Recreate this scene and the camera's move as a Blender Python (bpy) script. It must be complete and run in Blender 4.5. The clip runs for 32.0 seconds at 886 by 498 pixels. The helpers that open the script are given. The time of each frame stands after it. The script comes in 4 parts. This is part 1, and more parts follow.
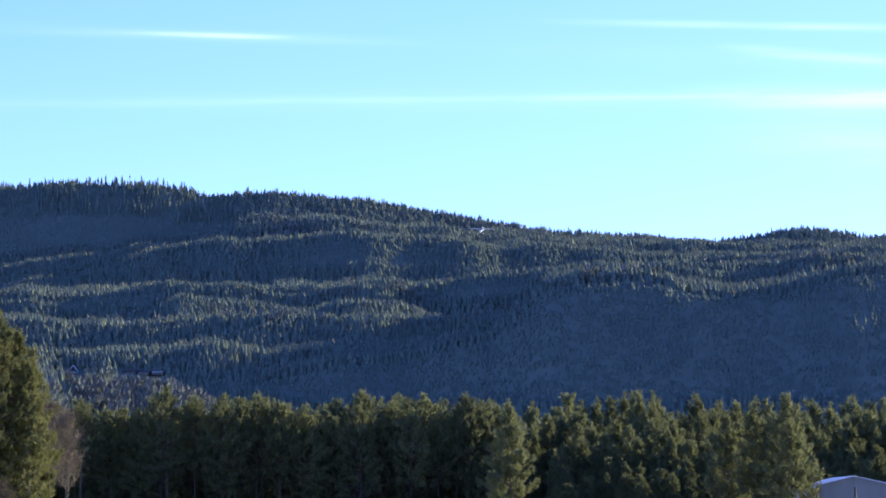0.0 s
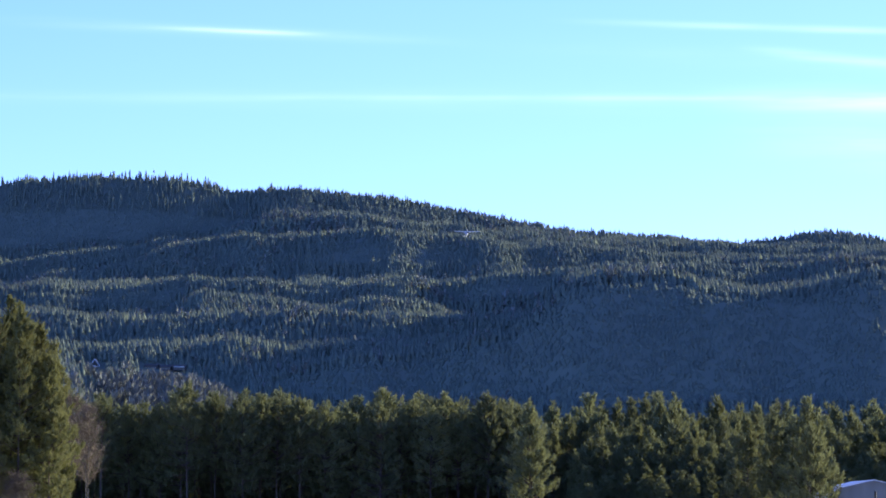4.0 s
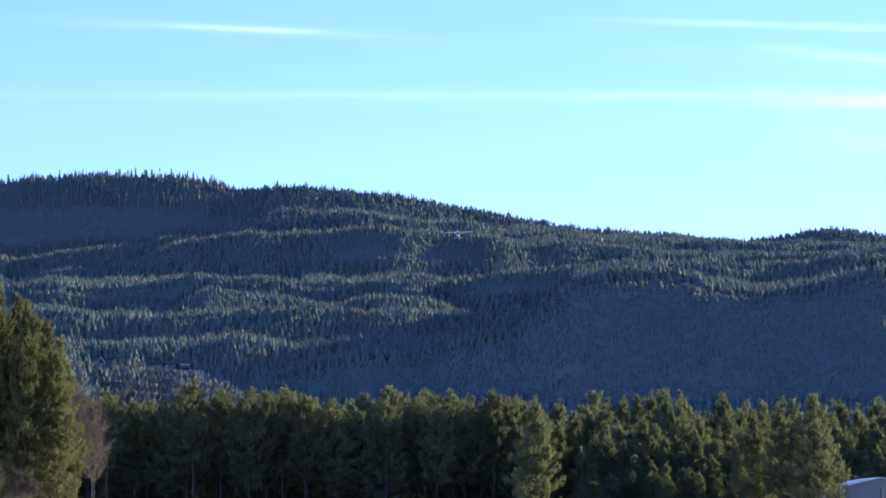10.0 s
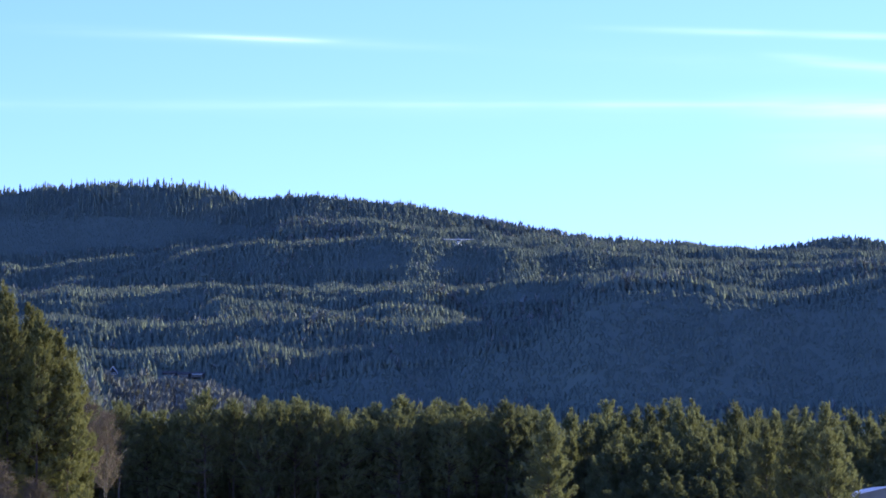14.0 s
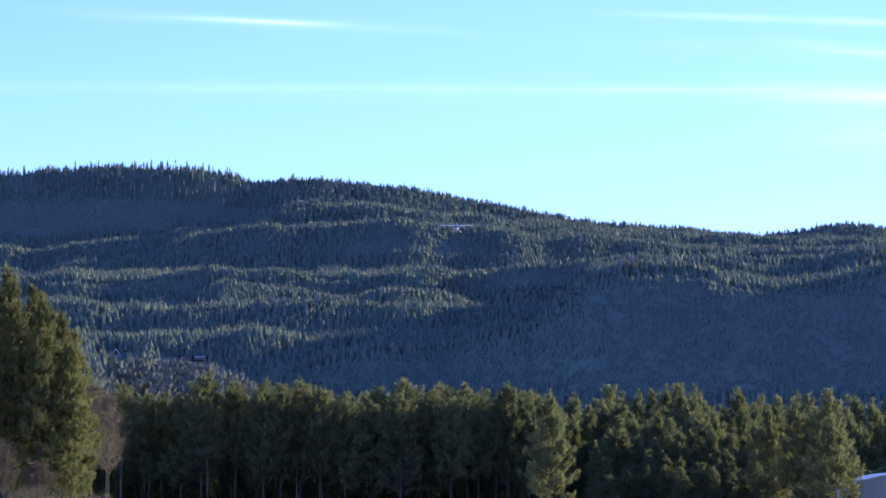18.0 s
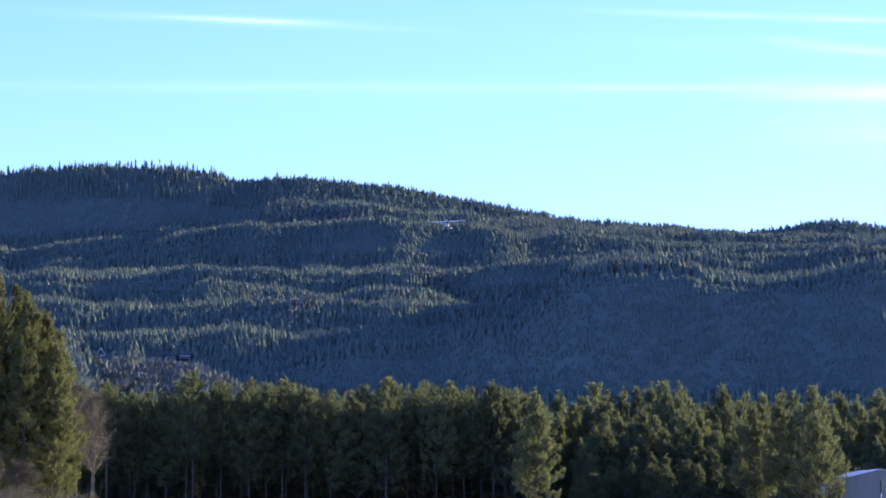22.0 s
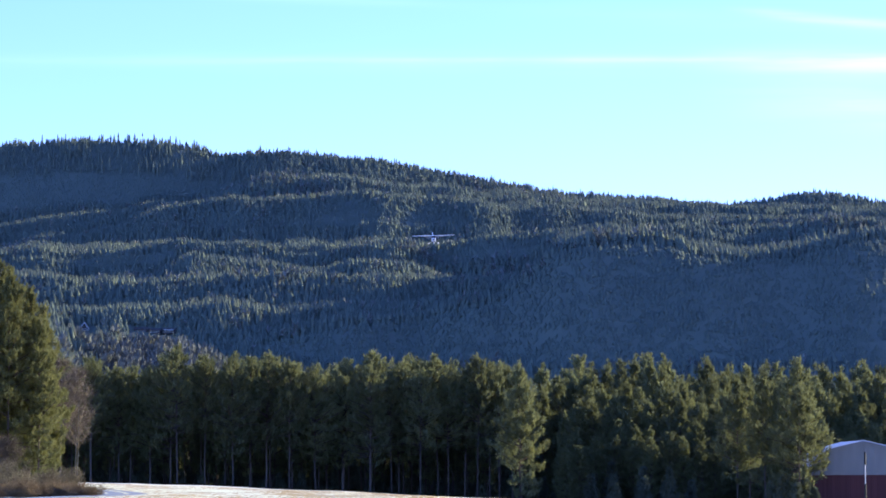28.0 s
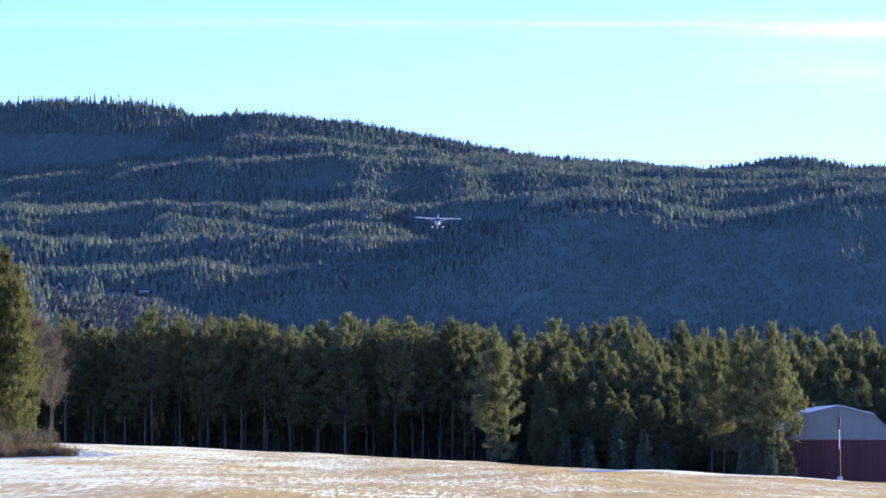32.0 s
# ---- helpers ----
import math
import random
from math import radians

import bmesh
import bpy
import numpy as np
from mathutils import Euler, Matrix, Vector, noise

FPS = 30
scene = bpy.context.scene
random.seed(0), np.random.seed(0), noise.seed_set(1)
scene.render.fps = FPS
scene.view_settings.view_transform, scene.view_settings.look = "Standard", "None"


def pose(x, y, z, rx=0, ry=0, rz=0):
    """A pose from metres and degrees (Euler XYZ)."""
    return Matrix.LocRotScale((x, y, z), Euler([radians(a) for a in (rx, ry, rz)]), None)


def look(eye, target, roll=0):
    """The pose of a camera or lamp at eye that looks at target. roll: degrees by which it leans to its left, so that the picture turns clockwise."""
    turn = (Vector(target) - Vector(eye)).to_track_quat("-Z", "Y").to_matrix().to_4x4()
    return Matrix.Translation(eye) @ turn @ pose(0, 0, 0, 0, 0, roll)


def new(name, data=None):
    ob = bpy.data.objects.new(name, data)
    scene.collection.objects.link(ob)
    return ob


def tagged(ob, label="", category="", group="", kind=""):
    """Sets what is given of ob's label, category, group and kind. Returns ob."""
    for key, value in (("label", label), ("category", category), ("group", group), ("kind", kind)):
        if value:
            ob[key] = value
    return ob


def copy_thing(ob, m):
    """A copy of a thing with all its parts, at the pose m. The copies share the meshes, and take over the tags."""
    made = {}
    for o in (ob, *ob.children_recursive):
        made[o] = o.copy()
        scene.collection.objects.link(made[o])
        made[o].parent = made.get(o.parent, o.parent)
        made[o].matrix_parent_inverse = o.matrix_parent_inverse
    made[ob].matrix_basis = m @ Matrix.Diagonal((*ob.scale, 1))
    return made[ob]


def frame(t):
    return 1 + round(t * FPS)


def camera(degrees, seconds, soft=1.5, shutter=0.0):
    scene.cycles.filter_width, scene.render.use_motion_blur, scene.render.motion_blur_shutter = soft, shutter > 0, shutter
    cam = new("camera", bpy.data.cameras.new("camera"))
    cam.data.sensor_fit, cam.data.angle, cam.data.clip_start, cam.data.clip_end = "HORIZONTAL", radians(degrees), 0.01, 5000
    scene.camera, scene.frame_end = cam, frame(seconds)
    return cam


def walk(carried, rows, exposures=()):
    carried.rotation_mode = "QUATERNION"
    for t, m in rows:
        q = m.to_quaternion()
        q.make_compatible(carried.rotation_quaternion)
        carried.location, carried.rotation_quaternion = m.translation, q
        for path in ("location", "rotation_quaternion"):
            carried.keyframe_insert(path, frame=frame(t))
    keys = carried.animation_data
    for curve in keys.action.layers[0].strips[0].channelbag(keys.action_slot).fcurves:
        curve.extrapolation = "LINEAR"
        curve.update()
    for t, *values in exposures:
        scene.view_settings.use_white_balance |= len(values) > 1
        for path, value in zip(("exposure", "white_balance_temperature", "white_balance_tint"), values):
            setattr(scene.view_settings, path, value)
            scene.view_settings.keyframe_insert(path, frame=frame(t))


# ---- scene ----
F_DEG = 13.76
EYE = 1.7
cam = camera(F_DEG, 32.0, soft=1.7)
# seconds, yaw, pitch, roll: the camera stands on one spot and is swung by hand
SWING = [
    (0.0, 0.250, 4.482, 0.82),
    (0.5, 0.427, 4.508, 0.83),
    (1.0, 0.535, 4.508, 0.71),
    (1.5, 0.446, 4.383, 0.42),
    (2.0, 0.364, 4.306, 0.19),
    (2.5, 0.410, 4.290, 0.20),
    (3.0, 0.441, 4.391, 0.28),
    (3.5, 0.503, 4.461, 0.14),
    (5.5, 0.584, 4.449, 0.03),
    (6.0, 0.577, 4.383, 0.09),
    (6.5, 0.540, 4.379, 0.00),
    (7.0, 0.549, 4.389, 0.11),
    (7.5, 0.611, 4.353, 0.30),
    (8.0, 0.604, 4.388, 0.21),
    (8.5, 0.572, 4.379, 0.16),
    (9.0, 0.576, 4.361, 0.22),
    (9.5, 0.595, 4.383, 0.17),
    (10.0, 0.643, 4.425, 0.09),
    (10.5, 0.704, 4.542, 0.02),
    (11.0, 0.790, 4.630, 0.20),
    (11.5, 0.817, 4.665, 0.17),
    (12.0, 0.818, 4.686, 0.19),
    (12.5, 0.774, 4.669, 0.09),
    (13.0, 0.804, 4.592, 0.21),
    (13.5, 0.827, 4.564, 0.18),
    (15.5, 0.899, 4.593, 0.22),
    (16.0, 0.922, 4.447, 0.30),
    (16.5, 0.929, 4.348, 0.22),
    (17.0, 0.942, 4.373, 0.12),
    (17.5, 0.948, 4.376, 0.11),
    (18.0, 0.864, 4.319, -0.15),
    (18.5, 0.866, 4.247, -0.30),
    (19.0, 0.886, 4.228, -0.22),
    (19.5, 0.851, 4.240, -0.15),
    (20.0, 0.793, 4.248, -0.03),
    (20.5, 0.792, 4.263, 0.05),
    (21.0, 0.750, 4.278, -0.04),
    (21.5, 0.692, 4.290, -0.03),
    (22.0, 0.639, 4.293, 0.05),
    (22.5, 0.589, 4.243, 0.17),
    (23.0, 0.488, 4.235, 0.28),
    (23.5, 0.455, 4.157, 0.25),
    (24.0, 0.437, 4.115, 0.24),
    (24.5, 0.441, 4.094, 0.37),
    (25.0, 0.451, 4.004, 0.26),
    (25.5, 0.469, 3.942, 0.11),
    (27.5, 0.448, 3.936, 0.41),
    (28.0, 0.395, 3.871, 0.29),
    (28.5, 0.315, 3.761, 0.17),
    (29.0, 0.258, 3.638, 0.19),
    (29.5, 0.219, 3.582, 0.22),
    (30.0, 0.164, 3.539, 0.39),
    (30.5, 0.095, 3.500, 0.42),
    (31.0, 0.059, 3.431, 0.38),
    (31.5, 0.039, 3.362, 0.20),
    (32.0, 0.000, 3.290, 0.00),
]
EXPOSURE, KELVIN, TINT = 1.90, 4570, 44
SKY_STRENGTH, SUN_ENERGY, SUN_COLOR = 0.070, 3.1, (1.0, 0.83, 0.235)
CLOUD = (12.0, 11.5, 10.5, 1)
walk(cam, [(t, pose(0, 0, EYE, 90 + pitch, roll, yaw)) for t, yaw, pitch, roll in SWING],
     exposures=[(t, EXPOSURE + e, KELVIN, TINT) for t, e in ((0.0, -0.05), (15.0, -0.05), (20.0, 0.03), (25.0, 0.06), (32.0, 0.2))])

# ---- sky and sun ----
SUN_AZ, SUN_EL = 61.0, 13.5          # degrees clockwise from straight ahead, degrees up


def make_world():
    world = bpy.data.worlds.new("winter_sky")
    scene.world = world
    world.use_nodes = True
    nt = world.node_tree
    n, link = nt.nodes, nt.links
    bg = n["Background"]
    sky = n.new("ShaderNodeTexSky")
    sky.sky_type = "NISHITA"
    sky.sun_disc = False
    sky.sun_elevation, sky.sun_rotation = radians(SUN_EL), radians(SUN_AZ)
    sky.altitude, sky.air_density, sky.dust_density, sky.ozone_density = 300, 0.65, 0.45, 1.7
    tc = n.new("ShaderNodeTexCoord")
    sep = n.new("ShaderNodeSeparateXYZ")
    link.new(tc.outputs["Generated"], sep.inputs[0])

    def calc(op, a, b=None, c=None):
        node = n.new("ShaderNodeMath")
        node.operation = op
        for i, v in enumerate((a, b, c)):
            if v is None:
                continue
            if isinstance(v, (int, float)):
                node.inputs[i].default_value = v
            else:
                link.new(v, node.inputs[i])
        return node.outputs[0]

    ahead = calc("MAXIMUM", sep.outputs["Y"], 0.05)
    az, el = calc("DIVIDE", sep.outputs["X"], ahead), calc("DIVIDE", sep.outputs["Z"], ahead)
    comb = n.new("ShaderNodeCombineXYZ")
    link.new(calc("MULTIPLY", az, 14.0), comb.inputs[0])
    link.new(calc("MULTIPLY", el, 170.0), comb.inputs[1])
    wisp = n.new("ShaderNodeTexNoise")
    wisp.inputs["Scale"].default_value, wisp.inputs["Detail"].default_value = 1.6, 5.0
    link.new(comb.outputs[0], wisp.inputs["Vector"])

    def window(lo, hi, soft):
        a = n.new("ShaderNodeMapRange")
        a.interpolation_type = "SMOOTHSTEP"
        a.inputs["From Min"].default_value, a.inputs["From Max"].default_value = lo - soft, lo + soft
        link.new(az, a.inputs["Value"])
        b = n.new("ShaderNodeMapRange")
        b.interpolation_type = "SMOOTHSTEP"
        b.inputs["From Min"].default_value, b.inputs["From Max"].default_value = hi + soft, hi - soft
        link.new(az, b.inputs["Value"])
        return calc("MULTIPLY", a.outputs[0], b.outputs[0])

    total = None
    # old vapour trails: height, slope, half width, from, to, softness of the ends, strength
    for e0, slope, wide, lo, hi, soft, power in (
            (0.1195, -0.004, 0.0007, -0.035, 0.5, 0.06, 0.045),
            (0.1193, -0.006, 0.0014, -0.30, 0.5, 0.06, 0.02),
            (0.1190, -0.010, 0.0032, -0.10, 0.5, 0.10, 0.016),
            (0.1198, -0.016, 0.0030, 0.080, 0.4, 0.03, 0.13),
            (0.1352, -0.045, 0.0006, -0.082, -0.050, 0.012, 0.13),
            (0.1346, -0.052, 0.0014, -0.12, -0.02, 0.03, 0.04),
            (0.1415, -0.034, 0.0009, 0.045, 0.3, 0.03, 0.10),
            (0.1400, -0.100, 0.0013, 0.080, 0.20, 0.012, 0.10),
            (0.1150, -0.080, 0.0055, 0.085, 0.4, 0.03, 0.06),
            (0.1345, -0.060, 0.0030, 0.02, 0.3, 0.04, 0.012)):
        line = calc("MULTIPLY_ADD", az, slope, e0)
        off = calc("DIVIDE", calc("SUBTRACT", el, line), wide)
        band = calc("EXPONENT", calc("MULTIPLY", calc("MULTIPLY", off, off), -1.0))
        band = calc("MULTIPLY", calc("MULTIPLY", band, window(lo, hi, soft)), power)
        total = band if total is None else calc("ADD", total, band)
    patchy = n.new("ShaderNodeMapRange")
    patchy.inputs["From Min"].default_value, patchy.inputs["From Max"].default_value = 0.3, 0.62
    patchy.inputs["To Min"].default_value, patchy.inputs["To Max"].default_value = 0.35, 1.15
    link.new(wisp.outputs["Fac"], patchy.inputs["Value"])
    total = calc("MULTIPLY", total, patchy.outputs[0])
    mix = n.new("ShaderNodeMix")
    mix.data_type = "RGBA"
    mix.inputs["B"].default_value = CLOUD
    link.new(calc("MINIMUM", total, 1.0), mix.inputs["Factor"])
    link.new(sky.outputs[0], mix.inputs["A"])
    link.new(mix.outputs["Result"], bg.inputs["Color"])
    bg.inputs["Strength"].default_value = SKY_STRENGTH


make_world()
sun = new("sun", bpy.data.lights.new("sun", "SUN"))
sun.data.energy, sun.data.angle, sun.data.color = SUN_ENERGY, radians(0.6), SUN_COLOR
sun_way = Vector((math.sin(radians(SUN_AZ)) * math.cos(radians(SUN_EL)), math.cos(radians(SUN_AZ)) * math.cos(radians(SUN_EL)), math.sin(radians(SUN_EL))))
sun.matrix_world = look(sun_way * 300, (0, 0, 0))


# ---- materials ----
def material(name, colours, rough=0.8, scale=1.0, detail=5.0, bump=0.0, bump_scale=None, metal=0.0, vary=0.0, glow_through=0.0,
             per="object", stretch=(1, 1, 1), spec=0.3, lo=0.35, hi=0.65):
    """Two or three colours mixed by noise at two scales; vary: lighter and darker from piece to piece."""
    m = bpy.data.materials.new(name)
    m.use_nodes = True
    nt = m.node_tree
    n, link = nt.nodes, nt.links
    bsdf = n["Principled BSDF"]
    tc = n.new("ShaderNodeTexCoord")
    mp = n.new("ShaderNodeMapping")
    mp.inputs["Scale"].default_value = stretch
    link.new(tc.outputs["Object"], mp.inputs["Vector"])

    def grain(s, d):
        node = n.new("ShaderNodeTexNoise")
        node.inputs["Scale"].default_value, node.inputs["Detail"].default_value = s, d
        link.new(mp.outputs[0], node.inputs["Vector"])
        ramp = n.new("ShaderNodeMapRange")
        ramp.inputs["From Min"].default_value, ramp.inputs["From Max"].default_value = lo, hi
        link.new(node.outputs["Fac"], ramp.inputs["Value"])
        return ramp.outputs[0]

    def blend(fac, a, b):
        mix = n.new("ShaderNodeMix")
        mix.data_type = "RGBA"
        link.new(fac, mix.inputs["Factor"])
        for key, v in (("A", a), ("B", b)):
            if isinstance(v, tuple):
                mix.inputs[key].default_value = (*v[:3], 1)
            else:
                link.new(v, mix.inputs[key])
        return mix.outputs["Result"]

    colour = blend(grain(scale, detail), colours[0], colours[1 % len(colours)])
    if len(colours) > 2:
        colour = blend(grain(scale * 0.17, 3), colour, colours[2])
    if vary:
        if per == "object":
            src = n.new("ShaderNodeObjectInfo").outputs["Random"]
        else:
            src = n.new("ShaderNodeNewGeometry").outputs["Random Per Island"]
        mr = n.new("ShaderNodeMapRange")
        mr.inputs["To Min"].default_value, mr.inputs["To Max"].default_value = 1 - vary, 1 + vary
        link.new(src, mr.inputs["Value"])
        hsv = n.new("ShaderNodeHueSaturation")
        link.new(mr.outputs[0], hsv.inputs["Value"])
        link.new(colour, hsv.inputs["Color"])
        colour = hsv.outputs[0]
    link.new(colour, bsdf.inputs["Base Color"])
    bsdf.inputs["Roughness"].default_value = rough
    bsdf.inputs["Metallic"].default_value = metal
    bsdf.inputs["Specular IOR Level"].default_value = spec
    if bump:
        tex = n.new("ShaderNodeTexNoise")
        tex.inputs["Scale"].default_value, tex.inputs["Detail"].default_value = bump_scale or scale * 3, 6
        link.new(mp.outputs[0], tex.inputs["Vector"])
        b = n.new("ShaderNodeBump")
        b.inputs["Strength"].default_value, b.inputs["Distance"].default_value = 1.0, bump
        link.new(tex.outputs["Fac"], b.inputs["Height"])
        link.new(b.outputs[0], bsdf.inputs["Normal"])
    if glow_through:
        tr = n.new("ShaderNodeBsdfTranslucent")
        link.new(colour, tr.inputs["Color"])
        ms = n.new("ShaderNodeMixShader")
        ms.inputs[0].default_value = glow_through
        link.new(bsdf.outputs[0], ms.inputs[1])
        link.new(tr.outputs[0], ms.inputs[2])
        link.new(ms.outputs[0], n["Material Output"].inputs["Surface"])
    return m


M_PINE = material("pine_needles", [(0.138, 0.149, 0.062), (0.172, 0.180, 0.07)], 0.75, 0.6, vary=0.2, glow_through=0.5)
# warmer copy of the needles, with the nearer wood's sunlight in its colour
M_PINE_SUN = material("pine_needles_sunlit", [(0.13, 0.134, 0.042), (0.166, 0.166, 0.052)], 0.75, 0.6, vary=0.2, glow_through=0.4)
M_SPRUCE = material("spruce_needles", [(0.075, 0.088, 0.052), (0.10, 0.112, 0.062)], 0.8, 0.7, vary=0.25, glow_through=0.2)
M_BARK = material("pine_bark", [(0.095, 0.076, 0.060), (0.16, 0.105, 0.068), (0.09, 0.076, 0.062)], 0.9, 3.0, bump=0.03, vary=0.2, stretch=(1, 1, 0.3))
M_LIMB = material("pine_limbs", [(0.05, 0.042, 0.035), (0.085, 0.062, 0.045)], 0.9, 3.0, vary=0.2)
M_BIRCH = material("birch_bark", [(0.24, 0.23, 0.22), (0.17, 0.16, 0.155), (0.09, 0.08, 0.075)], 0.7, 2.5, bump=0.01, vary=0.1, stretch=(1, 1, 2.5))
M_TWIG = material("bare_twigs", [(0.105, 0.083, 0.058), (0.15, 0.118, 0.08)], 0.85, 0.8, vary=0.2)
M_BUSH = material("withered_heather", [(0.13, 0.09, 0.042), (0.19, 0.13, 0.062)], 0.9, 1.2, vary=0.2)
M_BROWSE = material("olive_twigs", [(0.105, 0.088, 0.045), (0.15, 0.12, 0.06)], 0.85, 0.8, vary=0.2)
# paler than real spruce: distant haze is put into the needle colour
M_WOODS = material("hazed_hill_conifers", [(0.140, 0.165, 0.122), (0.160, 0.185, 0.134), (0.150, 0.175, 0.128)], 0.9, 0.05, vary=0.07, per="island", spec=0.03)
M_LEAFLESS = material("hill_birches", [(0.175, 0.182, 0.158), (0.225, 0.23, 0.2)], 0.9, 0.05, vary=0.16, per="island", spec=0.03)
# lighter than real litter, so it bounces light up among the trunks
M_FLOOR = material("forest_floor", [(0.26, 0.24, 0.20), (0.17, 0.145, 0.115), (0.22, 0.20, 0.165)], 0.95, 0.08, bump=0.3, bump_scale=0.3)
# lifted to match the trees, with the same haze in its colour
M_WOODFLOOR = material("hazed_undergrowth", [(0.128, 0.150, 0.112), (0.148, 0.170, 0.124), (0.138, 0.160, 0.118)], 0.95, 0.06, bump=0.5, bump_scale=0.2)
M_STRAW = material("dry_straw", [(0.42, 0.30, 0.12), (0.55, 0.40, 0.18)], 0.8, 0.3, vary=0.25, per="island", glow_through=0.25)
M_SNOW = material("crusted_snow", [(0.93, 0.91, 0.74), (0.88, 0.86, 0.70)], 0.6, 0.8, bump=0.05, bump_scale=2.0)
# bluish grey paints in the shade that lies in the wheel ruts
M_RUT_SHADE = material("rut_shade", [(0.22, 0.245, 0.27), (0.32, 0.345, 0.37)], 0.6, 1.5, bump=0.02)
M_ROOFSNOW = material("roof_snow", [(0.80, 0.81, 0.83), (0.70, 0.72, 0.75)], 0.65, 0.7, bump=0.02)
M_RED = material("red_boards", [(0.085, 0.033, 0.033), (0.11, 0.04, 0.039), (0.078, 0.033, 0.034)], 0.8, 2.0, bump=0.004, vary=0.14, stretch=(1, 1, 0.1))
M_GREY = material("pale_grey_cladding", [(0.21, 0.215, 0.20), (0.25, 0.255, 0.24), (0.19, 0.195, 0.185)], 0.6, 1.0, vary=0.04, stretch=(1, 1, 0.2))
M_TRIM = material("weathered_trim", [(0.20, 0.195, 0.19), (0.26, 0.25, 0.245)], 0.7, 2.0)
M_ROOFTIN = material("roof_sheet", [(0.18, 0.18, 0.19), (0.25, 0.25, 0.26)], 0.45, 1.5, metal=0.4)
M_DARK = material("dark_paint", [(0.02, 0.02, 0.022), (0.035, 0.035, 0.035)], 0.5, 3.0)
M_WHITE = material("white_paint", [(0.78, 0.78, 0.77), (0.70, 0.70, 0.69)], 0.5, 2.0)
M_CONCRETE = material("concrete", [(0.40, 0.40, 0.39), (0.55, 0.55, 0.53)], 0.85, 4.0, bump=0.01)
M_PLANE = material("aircraft_white", [(0.82, 0.82, 0.80), (0.77, 0.77, 0.76)], 0.3, 1.5, spec=0.5)
M_PLANE_TRIM = material("aircraft_trim", [(0.05, 0.07, 0.16), (0.06, 0.08, 0.18)], 0.3, 2.0, spec=0.5)
M_TYRE = material("tyre_rubber", [(0.02, 0.02, 0.02), (0.03, 0.03, 0.03)], 0.8, 8.0)
M_STEEL = material("dull_steel", [(0.45, 0.46, 0.48), (0.55, 0.56, 0.58)], 0.4, 5.0, metal=0.9)
M_HOUSE = material("brown_boards", [(0.07, 0.064, 0.058), (0.10, 0.09, 0.08)], 0.8, 1.0)
M_GLASS = bpy.data.materials.new("window_glass")
M_GLASS.use_nodes = True
_b = M_GLASS.node_tree.nodes["Principled BSDF"]
_b.inputs["Base Color"].default_value, _b.inputs["Roughness"].default_value = (0.02, 0.025, 0.03, 1), 0.05
_b.inputs["Specular IOR Level"].default_value = 0.7


def field_material():
    """Withered grass with thin wind-drifted snow: small flecks, longer drifts, more snow towards the wooded side."""
    m = bpy.data.materials.new("snowy_stubble")
    m.use_nodes = True
    nt = m.node_tree
    n, link = nt.nodes, nt.links
    bsdf = n["Principled BSDF"]
    tc = n.new("ShaderNodeTexCoord")

    def grain(s, d, stretch=(1, 1, 1)):
        mp = n.new("ShaderNodeMapping")
        mp.inputs["Scale"].default_value = stretch
        link.new(tc.outputs["Object"], mp.inputs["Vector"])
        node = n.new("ShaderNodeTexNoise")
        node.inputs["Scale"].default_value, node.inputs["Detail"].default_value, node.inputs["Roughness"].default_value = s, d, 0.6
        link.new(mp.outputs[0], node.inputs["Vector"])
        return node.outputs["Fac"]

    def calc(op, a, b):
        node = n.new("ShaderNodeMath")
        node.operation = op
        for i, v in enumerate((a, b)):
            if isinstance(v, (int, float)):
                node.inputs[i].default_value = v
            else:
                link.new(v, node.inputs[i])
        return node.outputs[0]

    def ramp(v, a, b, lo=0.0, hi=1.0):
        mr = n.new("ShaderNodeMapRange")
        for key, x in (("From Min", a), ("From Max", b), ("To Min", lo), ("To Max", hi)):
            mr.inputs[key].default_value = x
        link.new(v, mr.inputs["Value"])
        return mr.outputs[0]

    def blend(fac, a, b):
        mix = n.new("ShaderNodeMix")
        mix.data_type = "RGBA"
        link.new(fac, mix.inputs["Factor"])
        for key, v in (("A", a), ("B", b)):
            if isinstance(v, tuple):
                mix.inputs[key].default_value = (*v, 1)
            else:
                link.new(v, mix.inputs[key])
        return mix.outputs["Result"]

    straw = blend(ramp(grain(1.6, 6, (1, 0.04, 1)), 0.38, 0.62), (0.36, 0.235, 0.05), (0.60, 0.42, 0.11))
    straw = blend(ramp(grain(0.1, 4, (1, 0.2, 1)), 0.4, 0.7), straw, (0.48, 0.36, 0.17))
    sep = n.new("ShaderNodeSeparateXYZ")
    link.new(tc.outputs["Object"], sep.inputs[0])
    side = ramp(sep.outputs["X"], -36.0, 10.0, 0.085, -0.03)
    drift = calc("ADD", calc("MULTIPLY", grain(0.16, 5, (1, 0.26, 1)), 0.42), calc("MULTIPLY", grain(4.8, 7, (1, 0.05, 1)), 0.58))
    cover = ramp(calc("ADD", drift, side), 0.50, 0.56)
    colour = blend(cover, straw, (0.84, 0.82, 0.55))
    link.new(colour, bsdf.inputs["Base Color"])
    bsdf.inputs["Roughness"].default_value = 0.75
    bsdf.inputs["Specular IOR Level"].default_value = 0.25
    bump = n.new("ShaderNodeBump")
    bump.inputs["Distance"].default_value = 0.12
    link.new(grain(2.5, 6), bump.inputs["Height"])
    link.new(bump.outputs[0], bsdf.inputs["Normal"])
    return m


M_FIELD = field_material()


